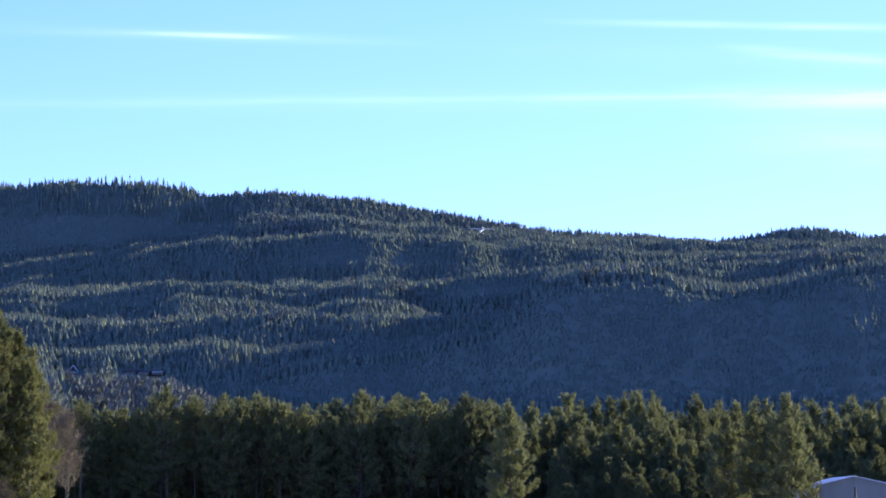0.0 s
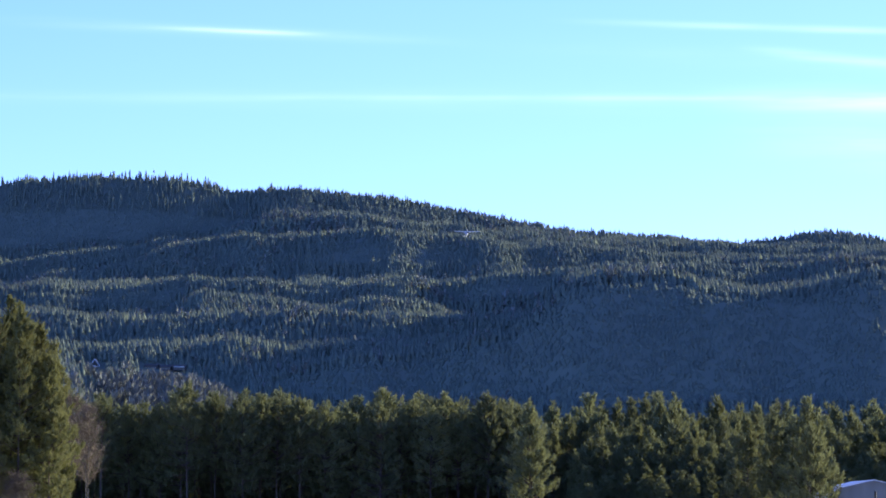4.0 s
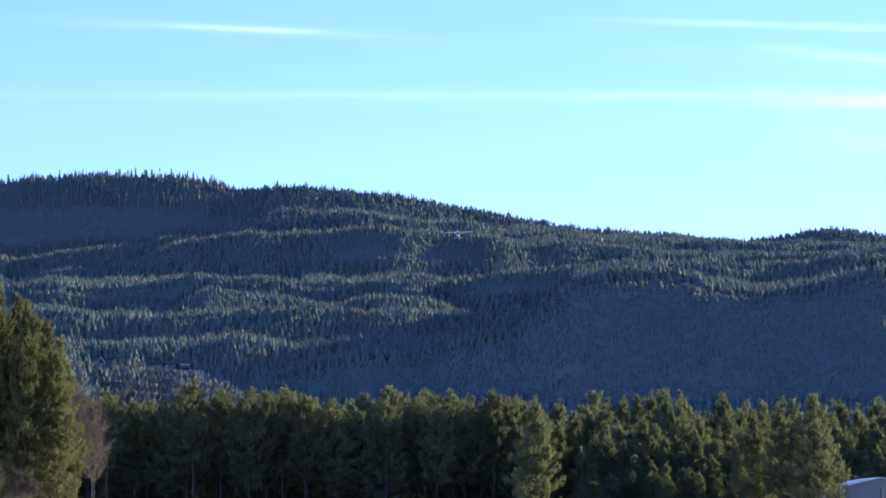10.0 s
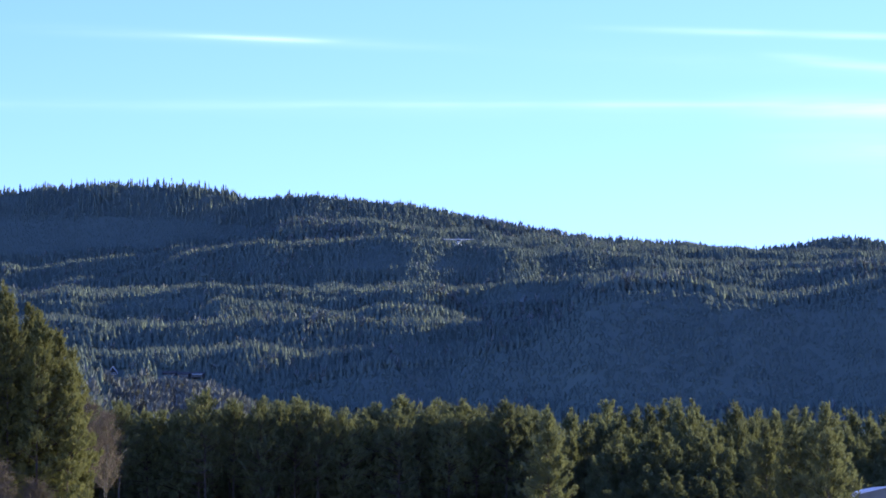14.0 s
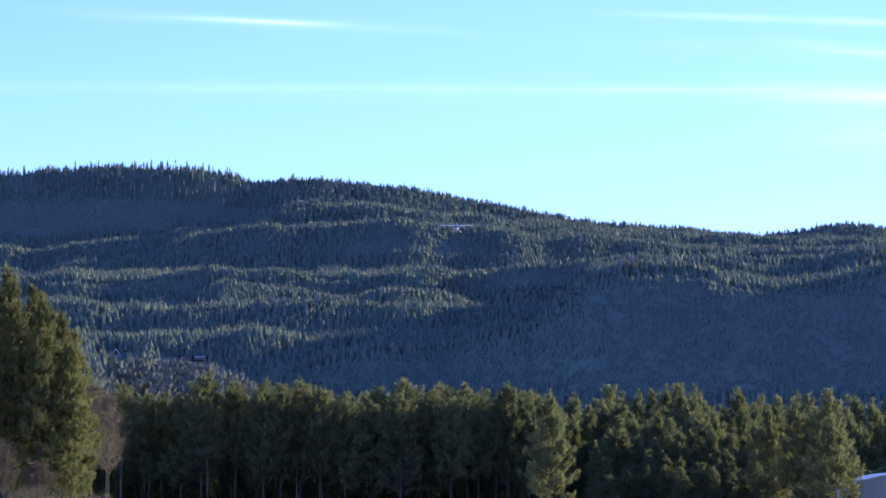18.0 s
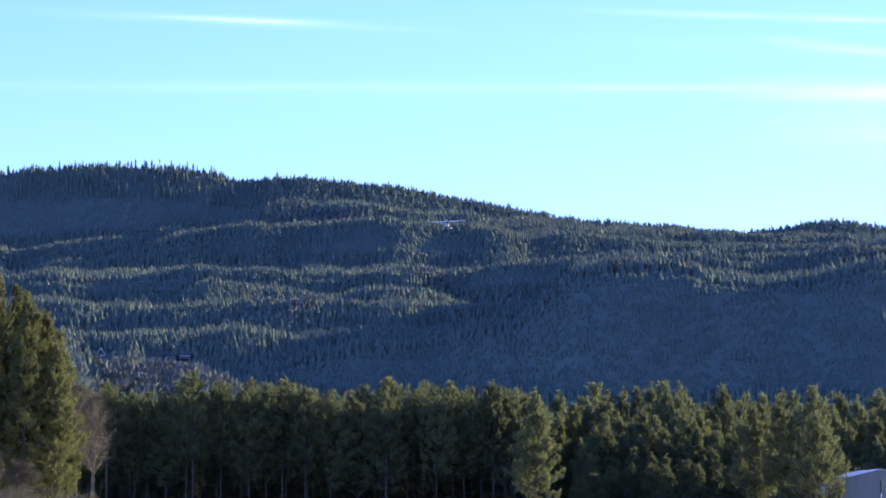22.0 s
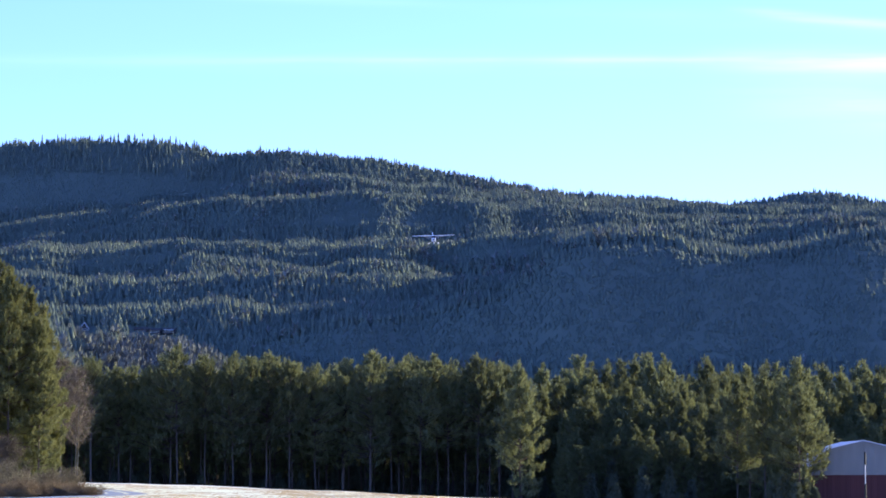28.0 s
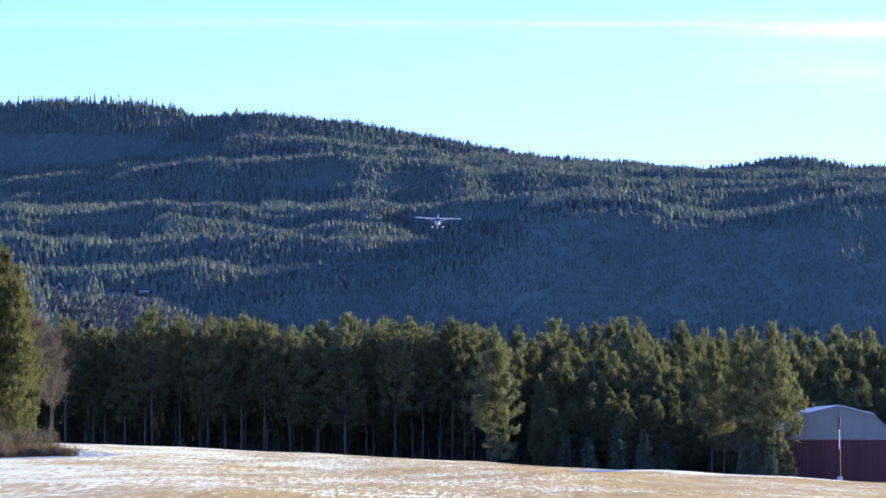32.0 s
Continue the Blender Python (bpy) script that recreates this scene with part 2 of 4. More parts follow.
# ---- building helpers ----
def fast_mesh(name, verts, tris, mats):
    """A mesh from an array of points and an array of triangles or quads."""
    me = bpy.data.meshes.new(name)
    verts, tris = np.asarray(verts, np.float32), np.asarray(tris, np.int32)
    k = tris.shape[1]
    me.vertices.add(len(verts))
    me.vertices.foreach_set("co", verts.ravel())
    me.loops.add(tris.size)
    me.loops.foreach_set("vertex_index", tris.ravel())
    me.polygons.add(len(tris))
    me.polygons.foreach_set("loop_start", np.arange(0, tris.size, k, dtype=np.int32))
    for mat in mats if isinstance(mats, (list, tuple)) else [mats]:
        me.materials.append(mat)
    me.update(calc_edges=True)
    me.validate()
    return me


def part(name, bm, mat, parent=None, label="", smooth=False):
    """Links a bmesh, or a ready mesh, as one object under a thing or a part."""
    if isinstance(bm, bmesh.types.BMesh):
        me = bpy.data.meshes.new(name)
        bmesh.ops.recalc_face_normals(bm, faces=bm.faces)
        bm.to_mesh(me)
        bm.free()
        me.materials.append(mat)
    else:
        me = bm
    if smooth:
        me.shade_smooth()
    ob = new(name, me)
    ob.parent = parent
    if label:
        tagged(ob, label)
    return ob


def thing(name, label, category, m=None, group="", kind=""):
    ob = new(name)
    ob.empty_display_size = 0.3
    if m is not None:
        ob.matrix_basis = m
    return tagged(ob, label, category, group, kind)


def box(bm, sx, sy, sz, at=(0, 0, 0), turn=(0, 0, 0), bevel=0.0):
    made = bmesh.ops.create_cube(bm, size=1.0, matrix=pose(*at, *turn) @ Matrix.Diagonal((sx, sy, sz, 1)))
    if bevel:
        edges = list({e for v in made["verts"] for e in v.link_edges})
        bmesh.ops.bevel(bm, geom=edges, offset=bevel, segments=1, affect="EDGES")
    return bm


def rod(bm, p, q, r1, r2=None, sides=8):
    p, q = Vector(p), Vector(q)
    turn = (q - p).to_track_quat("Z", "Y").to_matrix().to_4x4()
    bmesh.ops.create_cone(bm, cap_ends=True, segments=sides, radius1=r1, radius2=r1 if r2 is None else r2, depth=(q - p).length,
                          matrix=Matrix.Translation((p + q) / 2) @ turn)
    return bm


def loft(bm, rings, close=True):
    """Skin over rings of equal point count; both ends are closed."""
    rows = [[bm.verts.new(p) for p in ring] for ring in rings]
    for a, b in zip(rows, rows[1:]):
        for i in range(len(a)):
            j = (i + 1) % len(a)
            bm.faces.new((a[i], a[j], b[j], b[i]))
    if close:
        bm.faces.new(rows[0][::-1])
        bm.faces.new(rows[-1])
    return bm


def solid(bm, outline, depth_from, depth_to):
    """A flat outline in x and z, given depth along y."""
    return loft(bm, [[(x, depth_from, z) for x, z in outline], [(x, depth_to, z) for x, z in outline]])


# ---- lie of the land ----
def smooth(v, lo, hi):
    u = np.clip((v - lo) / (hi - lo), 0, 1)
    return u * u * (3 - 2 * u)


def bell(x, y, cx, cy, wx, wy):
    return np.exp(-((x - cx) / wx) ** 2 - ((y - cy) / wy) ** 2)


_r = np.random.default_rng(5)
WAVES = [(_r.uniform(0.6, 1.0) * w / 55, 2 * math.pi / w, _r.uniform(0, math.pi), _r.uniform(0, 6.28)) for w in (900, 700, 520, 430, 330, 260, 190, 150, 120, 95)]


def field_edge(x):
    return 386 - 76 * smooth(x, 4, 34) + 6 * np.sin(x * 0.05)


RIM_X, RIM_DZ = (-50, -41, -34, -26, -16, -4.6, 1, 11.4, 16, 23, 30, 36), (-0.85, -0.82, -0.4, -0.52, -0.6, -0.3, -0.45, -0.25, 0.11, 0.69, 1.08, 1.08)


def land(x, y):
    """Height of the ground."""
    x, y = np.asarray(x, float), np.asarray(y, float)
    edge = field_edge(x)
    yy = np.minimum(y, edge)
    xs = 110 * np.tanh(x / 110)
    z = 0.0055 * np.maximum(yy, 0) - 0.054 * xs * smooth(yy, 150, 350) - 0.9 * bell(x, yy, -44, 280, 15, 60)
    z = z + 0.10 * np.sin(x * 0.21 + yy * 0.031) * smooth(yy, 60, 160) + 0.06 * np.sin(x * 0.47 - yy * 0.083 + 1.3)
    z = z + np.interp(x, RIM_X, RIM_DZ) * smooth(yy, edge - 110, edge - 15) - 0.75 * smooth(x, 15, 31) * smooth(yy, 110, 230) - 0.5 * smooth(x, 3, 17) * smooth(yy, 50, 150)
    z = z - (1.6 - 1.35 * smooth(x, 6, 26)) * smooth(y, edge, edge + 30) - 22 * smooth(y, 540, 1000)
    # the long wooded hill behind the valley floor
    far = smooth(y, 1000, 1300)
    return z * (1 - far) + hill(x, np.maximum(y, 1.0), z) * far


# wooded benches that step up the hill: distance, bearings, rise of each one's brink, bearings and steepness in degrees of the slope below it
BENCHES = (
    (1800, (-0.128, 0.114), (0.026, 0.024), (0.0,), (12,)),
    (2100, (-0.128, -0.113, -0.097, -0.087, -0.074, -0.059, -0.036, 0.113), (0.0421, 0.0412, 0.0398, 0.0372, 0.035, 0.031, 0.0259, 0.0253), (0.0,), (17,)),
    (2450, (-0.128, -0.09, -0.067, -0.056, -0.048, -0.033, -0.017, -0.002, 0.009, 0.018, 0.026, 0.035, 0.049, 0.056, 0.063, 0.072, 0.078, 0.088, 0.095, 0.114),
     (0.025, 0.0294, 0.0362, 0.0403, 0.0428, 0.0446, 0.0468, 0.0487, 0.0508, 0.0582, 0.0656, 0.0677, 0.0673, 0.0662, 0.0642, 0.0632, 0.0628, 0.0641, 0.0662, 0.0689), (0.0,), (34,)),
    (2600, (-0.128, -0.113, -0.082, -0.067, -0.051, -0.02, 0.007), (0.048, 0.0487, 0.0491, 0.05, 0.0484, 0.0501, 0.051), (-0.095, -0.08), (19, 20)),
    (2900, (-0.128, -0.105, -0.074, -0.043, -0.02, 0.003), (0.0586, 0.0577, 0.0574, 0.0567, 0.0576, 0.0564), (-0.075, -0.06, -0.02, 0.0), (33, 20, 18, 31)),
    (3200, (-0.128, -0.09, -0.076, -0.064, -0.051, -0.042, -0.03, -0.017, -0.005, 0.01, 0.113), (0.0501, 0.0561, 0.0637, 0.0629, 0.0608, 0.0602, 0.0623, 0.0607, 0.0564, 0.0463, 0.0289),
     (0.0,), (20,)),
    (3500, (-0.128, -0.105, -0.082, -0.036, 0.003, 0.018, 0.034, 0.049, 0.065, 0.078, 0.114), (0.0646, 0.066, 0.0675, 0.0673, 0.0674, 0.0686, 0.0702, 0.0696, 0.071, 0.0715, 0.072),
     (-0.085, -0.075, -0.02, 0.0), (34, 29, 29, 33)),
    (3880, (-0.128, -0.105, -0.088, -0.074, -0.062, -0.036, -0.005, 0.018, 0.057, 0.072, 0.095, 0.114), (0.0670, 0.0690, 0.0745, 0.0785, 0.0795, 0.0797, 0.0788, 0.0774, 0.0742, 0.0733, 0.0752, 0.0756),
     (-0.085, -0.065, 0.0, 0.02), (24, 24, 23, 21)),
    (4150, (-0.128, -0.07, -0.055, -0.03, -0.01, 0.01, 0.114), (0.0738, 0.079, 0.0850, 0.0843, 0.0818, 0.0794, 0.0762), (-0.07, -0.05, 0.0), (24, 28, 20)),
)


def hill(x, y, foot):
    """Height of the hill: benches and the slopes between them, up to the ridge."""
    swell = sum(a * np.sin(k * (x * math.cos(d) + y * math.sin(d)) + p) for a, k, d, p in WAVES)
    az = x / y + 0.00006 * swell
    yy = y + 0.9 * swell + 8 * np.sin(x / 29 + 2 * np.sin(x / 97)) + 5 * np.sin(x / 13 + 1)
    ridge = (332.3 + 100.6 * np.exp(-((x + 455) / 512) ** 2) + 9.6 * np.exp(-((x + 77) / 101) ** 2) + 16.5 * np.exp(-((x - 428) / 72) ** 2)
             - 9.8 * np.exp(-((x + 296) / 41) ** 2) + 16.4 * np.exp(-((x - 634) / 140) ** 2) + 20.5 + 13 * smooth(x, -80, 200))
    ripple = np.sin(x / 23 + 1.7 * np.sin(x / 71) + y / 190) + 0.7 * np.sin(x / 11 + y / 90) + 0.8 * np.sin(x / 47 - y / 130 + 2)
    rise = np.full(x.shape, -0.0165)
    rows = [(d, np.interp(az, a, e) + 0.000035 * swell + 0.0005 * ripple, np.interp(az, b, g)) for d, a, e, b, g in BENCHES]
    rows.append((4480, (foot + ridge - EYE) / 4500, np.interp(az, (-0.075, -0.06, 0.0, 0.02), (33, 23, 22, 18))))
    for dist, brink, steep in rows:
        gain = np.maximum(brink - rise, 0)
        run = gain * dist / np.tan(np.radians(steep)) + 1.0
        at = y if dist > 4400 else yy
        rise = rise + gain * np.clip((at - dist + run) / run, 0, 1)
    return EYE + rise * np.minimum(y, 4500) * (1 - 0.45 * smooth(y, 4520, 5300))


def ground():
    xs = np.unique(np.concatenate([np.arange(-90, 91, 1.5), np.arange(-200, 201, 10), np.arange(-900, 1001, 15), np.arange(-6000, 6001, 150)]))
    ys = np.unique(np.concatenate([np.arange(-300, 90, 15), np.arange(90, 470, 2.0), np.arange(470, 600, 10), np.arange(600, 2000, 50), np.arange(2000, 4600, 14), np.arange(4600, 5000, 25), np.arange(5000, 6600, 50), np.arange(6600, 9001, 200)]))
    gx, gy = np.meshgrid(xs, ys)
    v = np.stack([gx, gy, land(gx, gy)], -1).reshape(-1, 3)
    a = np.arange(len(xs) * len(ys)).reshape(len(ys), len(xs))
    q = np.stack([a[:-1, :-1], a[:-1, 1:], a[1:, 1:], a[1:, :-1]], -1).reshape(-1, 4)
    me = fast_mesh("ground", v, q, [M_FIELD, M_FLOOR, M_WOODFLOOR])
    mid = v[q].mean(1)
    me.polygons.foreach_set("material_index", (mid[:, 1] > field_edge(mid[:, 0]) + 1.0).astype(np.int32) + (mid[:, 1] > 1000).astype(np.int32))
    me.shade_smooth()
    return tagged(part("ground", me, None), "withered straw-coloured field with thin snow, wooded hill behind", "ground", kind="structure")


ground()


# ---- far woods on the hill ----
def conifers(px, py, height, rng, tiers=4, sides=5, width=0.25, sink=0.08):
    """Many small spruces as arrays: each has tiers of uneven skirts round one stem."""
    n = len(px)
    base = np.stack([px, py, land(px, py) - sink * height], 1)
    verts, tris, start = [], [], 0
    for k in range(tiers):
        low, top = 0.06 + 0.86 * k / tiers, min(1.0, 0.06 + 0.86 * (k + 1.9) / tiers)
        if k == tiers - 1:
            top = 1.0
        rad = width * (1 - 0.86 * k / tiers) * rng.uniform(0.75, 1.2, n)
        ang = rng.uniform(0, 6.28, n)[:, None] + np.arange(sides) * 2 * math.pi / sides
        rr = (rad * height)[:, None] * rng.uniform(0.6, 1.25, (n, sides))
        ring = np.stack([base[:, :1] + rr * np.cos(ang), base[:, 1:2] + rr * np.sin(ang),
                         base[:, 2:] + height[:, None] * (low + rng.uniform(-0.035, 0.035, (n, sides)))], -1)
        tip = base + np.stack([0 * height, 0 * height, height * top], 1)
        block = np.concatenate([ring, tip[:, None]], 1)
        verts.append(block.reshape(-1, 3))
        f = np.array([(i, (i + 1) % sides, sides) for i in range(sides)])
        tris.append((f[None] + (start + np.arange(n) * (sides + 1))[:, None, None]).reshape(-1, 3))
        start += n * (sides + 1)
    return np.concatenate(verts), np.concatenate(tris)


def leafless(px, py, height, rng, rays=16):
    """Many small bare birches: a spray of upright twig fans each."""
    n = len(px)
    base = np.stack([px, py, land(px, py)], 1)
    verts = []
    for k in range(rays):
        a, t = rng.uniform(0, 6.28, n), rng.uniform(0.2, 0.75, n)
        w = 0.17 * height * np.sin(np.clip(t * 1.2, 0, 1) * math.pi) + 0.03 * height
        c = base + np.stack([w * 0.6 * np.cos(a), w * 0.6 * np.sin(a), height * t], 1)
        out = np.stack([np.cos(a) * w, np.sin(a) * w, height * rng.uniform(0.14, 0.32, n)], 1)
        side = np.stack([-np.sin(a), np.cos(a), 0 * a], 1) * (height * 0.05)[:, None]
        verts.append(np.stack([c - side, c + side, c + out], 1))
    v = np.stack(verts, 1).reshape(-1, 3)
    return v, np.arange(len(v)).reshape(-1, 3)


CLEARINGS = []      # x, y, radius: no trees there


def scatter(rng, count, near, far, spread=0.142):
    y = np.sqrt(rng.uniform(near ** 2, far ** 2, count))
    x = y * rng.uniform(-spread - 0.004, spread - 0.008, count)
    keep = np.ones(count, bool)
    for cx, cy, r in CLEARINGS:
        keep &= (((x - cx) / r) ** 2 + ((y - cy) / (r * 2.2)) ** 2 > 1)
    return x[keep], y[keep]


def below_meadows(x, y, h):
    """Heights cut down to young growth where a taller tree would hide one of the houses from the valley."""
    for (hx, hy, hz), wide in ((HOUSE_AT, 0.0030), (LONG_AT, 0.0062)):
        room = EYE + (hz + 0.4 - EYE) / hy * y - land(x, y)
        h = np.where((np.abs(x / y - hx / hy) < wide) & (y < hy + 10), np.minimum(h, room), h)
    return h


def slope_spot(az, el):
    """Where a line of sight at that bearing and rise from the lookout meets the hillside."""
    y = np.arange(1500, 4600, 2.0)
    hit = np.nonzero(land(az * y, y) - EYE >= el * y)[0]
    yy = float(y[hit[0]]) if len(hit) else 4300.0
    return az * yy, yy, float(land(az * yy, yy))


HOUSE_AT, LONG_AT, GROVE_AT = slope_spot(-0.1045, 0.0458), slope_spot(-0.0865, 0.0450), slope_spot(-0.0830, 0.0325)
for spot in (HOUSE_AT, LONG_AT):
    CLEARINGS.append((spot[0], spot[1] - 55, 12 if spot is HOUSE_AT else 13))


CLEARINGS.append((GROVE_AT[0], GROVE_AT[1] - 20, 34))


def hill_woods():
    rng = np.random.default_rng(11)
    x, y = scatter(rng, 380000, 1700, 4495)
    # level ground well behind a brink keeps only a few trees
    z = land(x, y)
    steep = (z - land(x, y - 45)) / 45 - z / y
    dense = np.maximum(smooth(steep, 0.0, 0.05), smooth(y, 4360, 4400))
    clump = np.sin(x / 17 + 1.9 * np.sin(y / 61)) * np.sin(y / 34 + 1.5 * np.sin(x / 43)) + 0.6 * np.sin(x / 7.3 + y / 13)
    clump = np.maximum(smooth(clump, -0.9, 0.1), smooth(steep, 0.2, 0.3))
    ok = rng.uniform(0, 1, len(x)) < 0.05 + 0.80 * dense * (0.22 + 0.78 * clump)
    x, y, steep = x[ok], y[ok], steep[ok]
    patch = np.sin(x * 0.011 + 1.0) * np.sin(y * 0.006 + x * 0.004) + 0.5 * np.sin(x * 0.031 + y * 0.017)
    bare = rng.uniform(0, 1, len(x)) < 0.03 + 0.16 * (patch > 0.8)
    h = (7.5 + 10.5 * rng.uniform(0, 1, len(x)) ** 1.4) * (1 + 0.15 * patch)
    # steep slopes: trees flattened and sunk to imitate the evenness of hazy shade
    young = smooth(steep, 0.40, 0.54)
    h = h * (1 - 0.5 * young)
    wide = 0.24 + 0.26 * young
    deep = 0.24 + 0.38 * young
    bare &= young < 0.5
    h = below_meadows(x, y, h)
    ok = h > 1.5
    x, y, h, bare, wide, deep = x[ok], y[ok], h[ok], bare[ok], wide[ok], deep[ok]
    v, f = conifers(x[~bare], y[~bare], h[~bare], rng, 3, 5, wide[~bare], sink=deep[~bare])
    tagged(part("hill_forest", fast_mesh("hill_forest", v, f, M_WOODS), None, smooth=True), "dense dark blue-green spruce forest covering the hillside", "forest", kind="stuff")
    v, f = leafless(x[bare], y[bare], h[bare] * 0.9, rng)
    tagged(part("hill_birches", fast_mesh("hill_birches", v, f, M_LEAFLESS), None), "scattered bare grey-brown birches among the spruces", "forest", kind="stuff")
    # the skyline: finer trees, uneven in height
    n = 4200
    y = rng.uniform(4425, 4540, n)
    x = y * rng.uniform(-0.146, 0.135, n)
    tallest = rng.uniform(0, 1, n)
    clump = 0.5 + 0.5 * np.sin(x * 0.09 + 2 * np.sin(x * 0.021))
    h = np.where(tallest > 0.93, rng.uniform(13, 18.5, n), rng.uniform(7, 12.5, n) * (0.72 + 0.45 * clump))
    v, f = conifers(x, y, h, rng, 6, 6, 0.18)
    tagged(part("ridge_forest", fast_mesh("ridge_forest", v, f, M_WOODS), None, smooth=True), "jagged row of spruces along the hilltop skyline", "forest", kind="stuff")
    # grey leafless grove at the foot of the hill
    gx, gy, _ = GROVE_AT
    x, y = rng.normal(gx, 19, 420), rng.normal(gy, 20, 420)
    v, f = leafless(x, y, rng.uniform(11, 18, 420), rng, 70)
    tagged(part("birch_grove", fast_mesh("birch_grove", v, f, M_LEAFLESS), None), "grove of bare grey birches at the foot of the hill", "grove", kind="stuff")


hill_woods()


# ---- foreground trees ----
def stem(rng, height, r, lean=0.02, rings=9, sides=8):
    pts, x, y = [], 0.0, 0.0
    for i in range(rings):
        t = i / (rings - 1)
        pts.append((x, y, height * t, r * (1 - 0.86 * t) * (1.25 if i == 0 else 1)))
        x, y = x + rng.normal(0, lean * height / rings), y + rng.normal(0, lean * height / rings)
    v = np.array([[(px + rr * math.cos(a), py + rr * math.sin(a), pz) for a in np.arange(sides) * 2 * math.pi / sides] for px, py, pz, rr in pts]).reshape(-1, 3)
    q = np.array([(i * sides + j, i * sides + (j + 1) % sides, (i + 1) * sides + (j + 1) % sides, (i + 1) * sides + j) for i in range(rings - 1) for j in range(sides)])
    return v, q, np.array(pts)


def limb_quads(p, q, r):
    """Thin four-sided limbs between arrays of points."""
    d = q - p
    a = np.cross(d, (0.3, 0.5, 0.8))
    a /= np.linalg.norm(a, axis=1, keepdims=True) + 1e-9
    b = np.cross(d, a)
    b /= np.linalg.norm(b, axis=1, keepdims=True) + 1e-9
    ring = [a, b, -a, -b]
    lo, hi = [p + o * r[:, None] for o in ring], [q + o * r[:, None] * 0.35 for o in ring]
    v = np.stack(lo + hi, 1).reshape(-1, 3)
    f = np.array([(i, (i + 1) % 4, 4 + (i + 1) % 4, 4 + i) for i in range(4)])
    return v, (f[None] + (np.arange(len(p)) * 8)[:, None, None]).reshape(-1, 4)


def sprays(rng, centre, radius, per, length, width, upward=0.35):
    """Needle sprays: thin triangles that point outwards from clump centres."""
    n = len(centre)
    d = rng.normal(0, 1, (n, per, 3))
    d[..., 2] += upward * 2
    d /= np.linalg.norm(d, axis=2, keepdims=True)
    root = centre[:, None] + d * (radius[:, None, None] * rng.uniform(0.1, 0.8, (n, per, 1)))
    tip = root + d * (length * rng.uniform(0.6, 1.3, (n, per, 1)))
    side = np.cross(d, rng.normal(0, 1, (n, per, 3)))
    side /= np.linalg.norm(side, axis=2, keepdims=True) + 1e-9
    side *= width * rng.uniform(0.7, 1.3, (n, per, 1))
    mid = (root + tip) / 2
    v = np.stack([root, mid + side, tip, mid - side], 2).reshape(-1, 3)
    return v, np.arange(len(v)).reshape(-1, 4)


def tufts(rng, at, axis, per, length, width, fan=0.55):
    """Needle brushes: narrow leaves that fan out round the end of a shoot."""
    n = len(at)
    d = axis[:, None] + rng.normal(0, fan, (n, per, 3))
    d /= np.linalg.norm(d, axis=2, keepdims=True)
    root = at[:, None] + axis[:, None] * (length * rng.uniform(-0.6, 0.35, (n, per, 1)))
    tip = root + d * (length * rng.uniform(0.6, 1.25, (n, per, 1)))
    side = np.cross(d, rng.normal(0, 1, (n, per, 3)))
    side /= np.linalg.norm(side, axis=2, keepdims=True) + 1e-9
    side *= width * rng.uniform(0.7, 1.3, (n, per, 1))
    mid = root * 0.45 + tip * 0.55
    v = np.stack([root, mid + side, tip, mid - side], 2).reshape(-1, 3)
    return v, np.arange(len(v)).reshape(-1, 4)


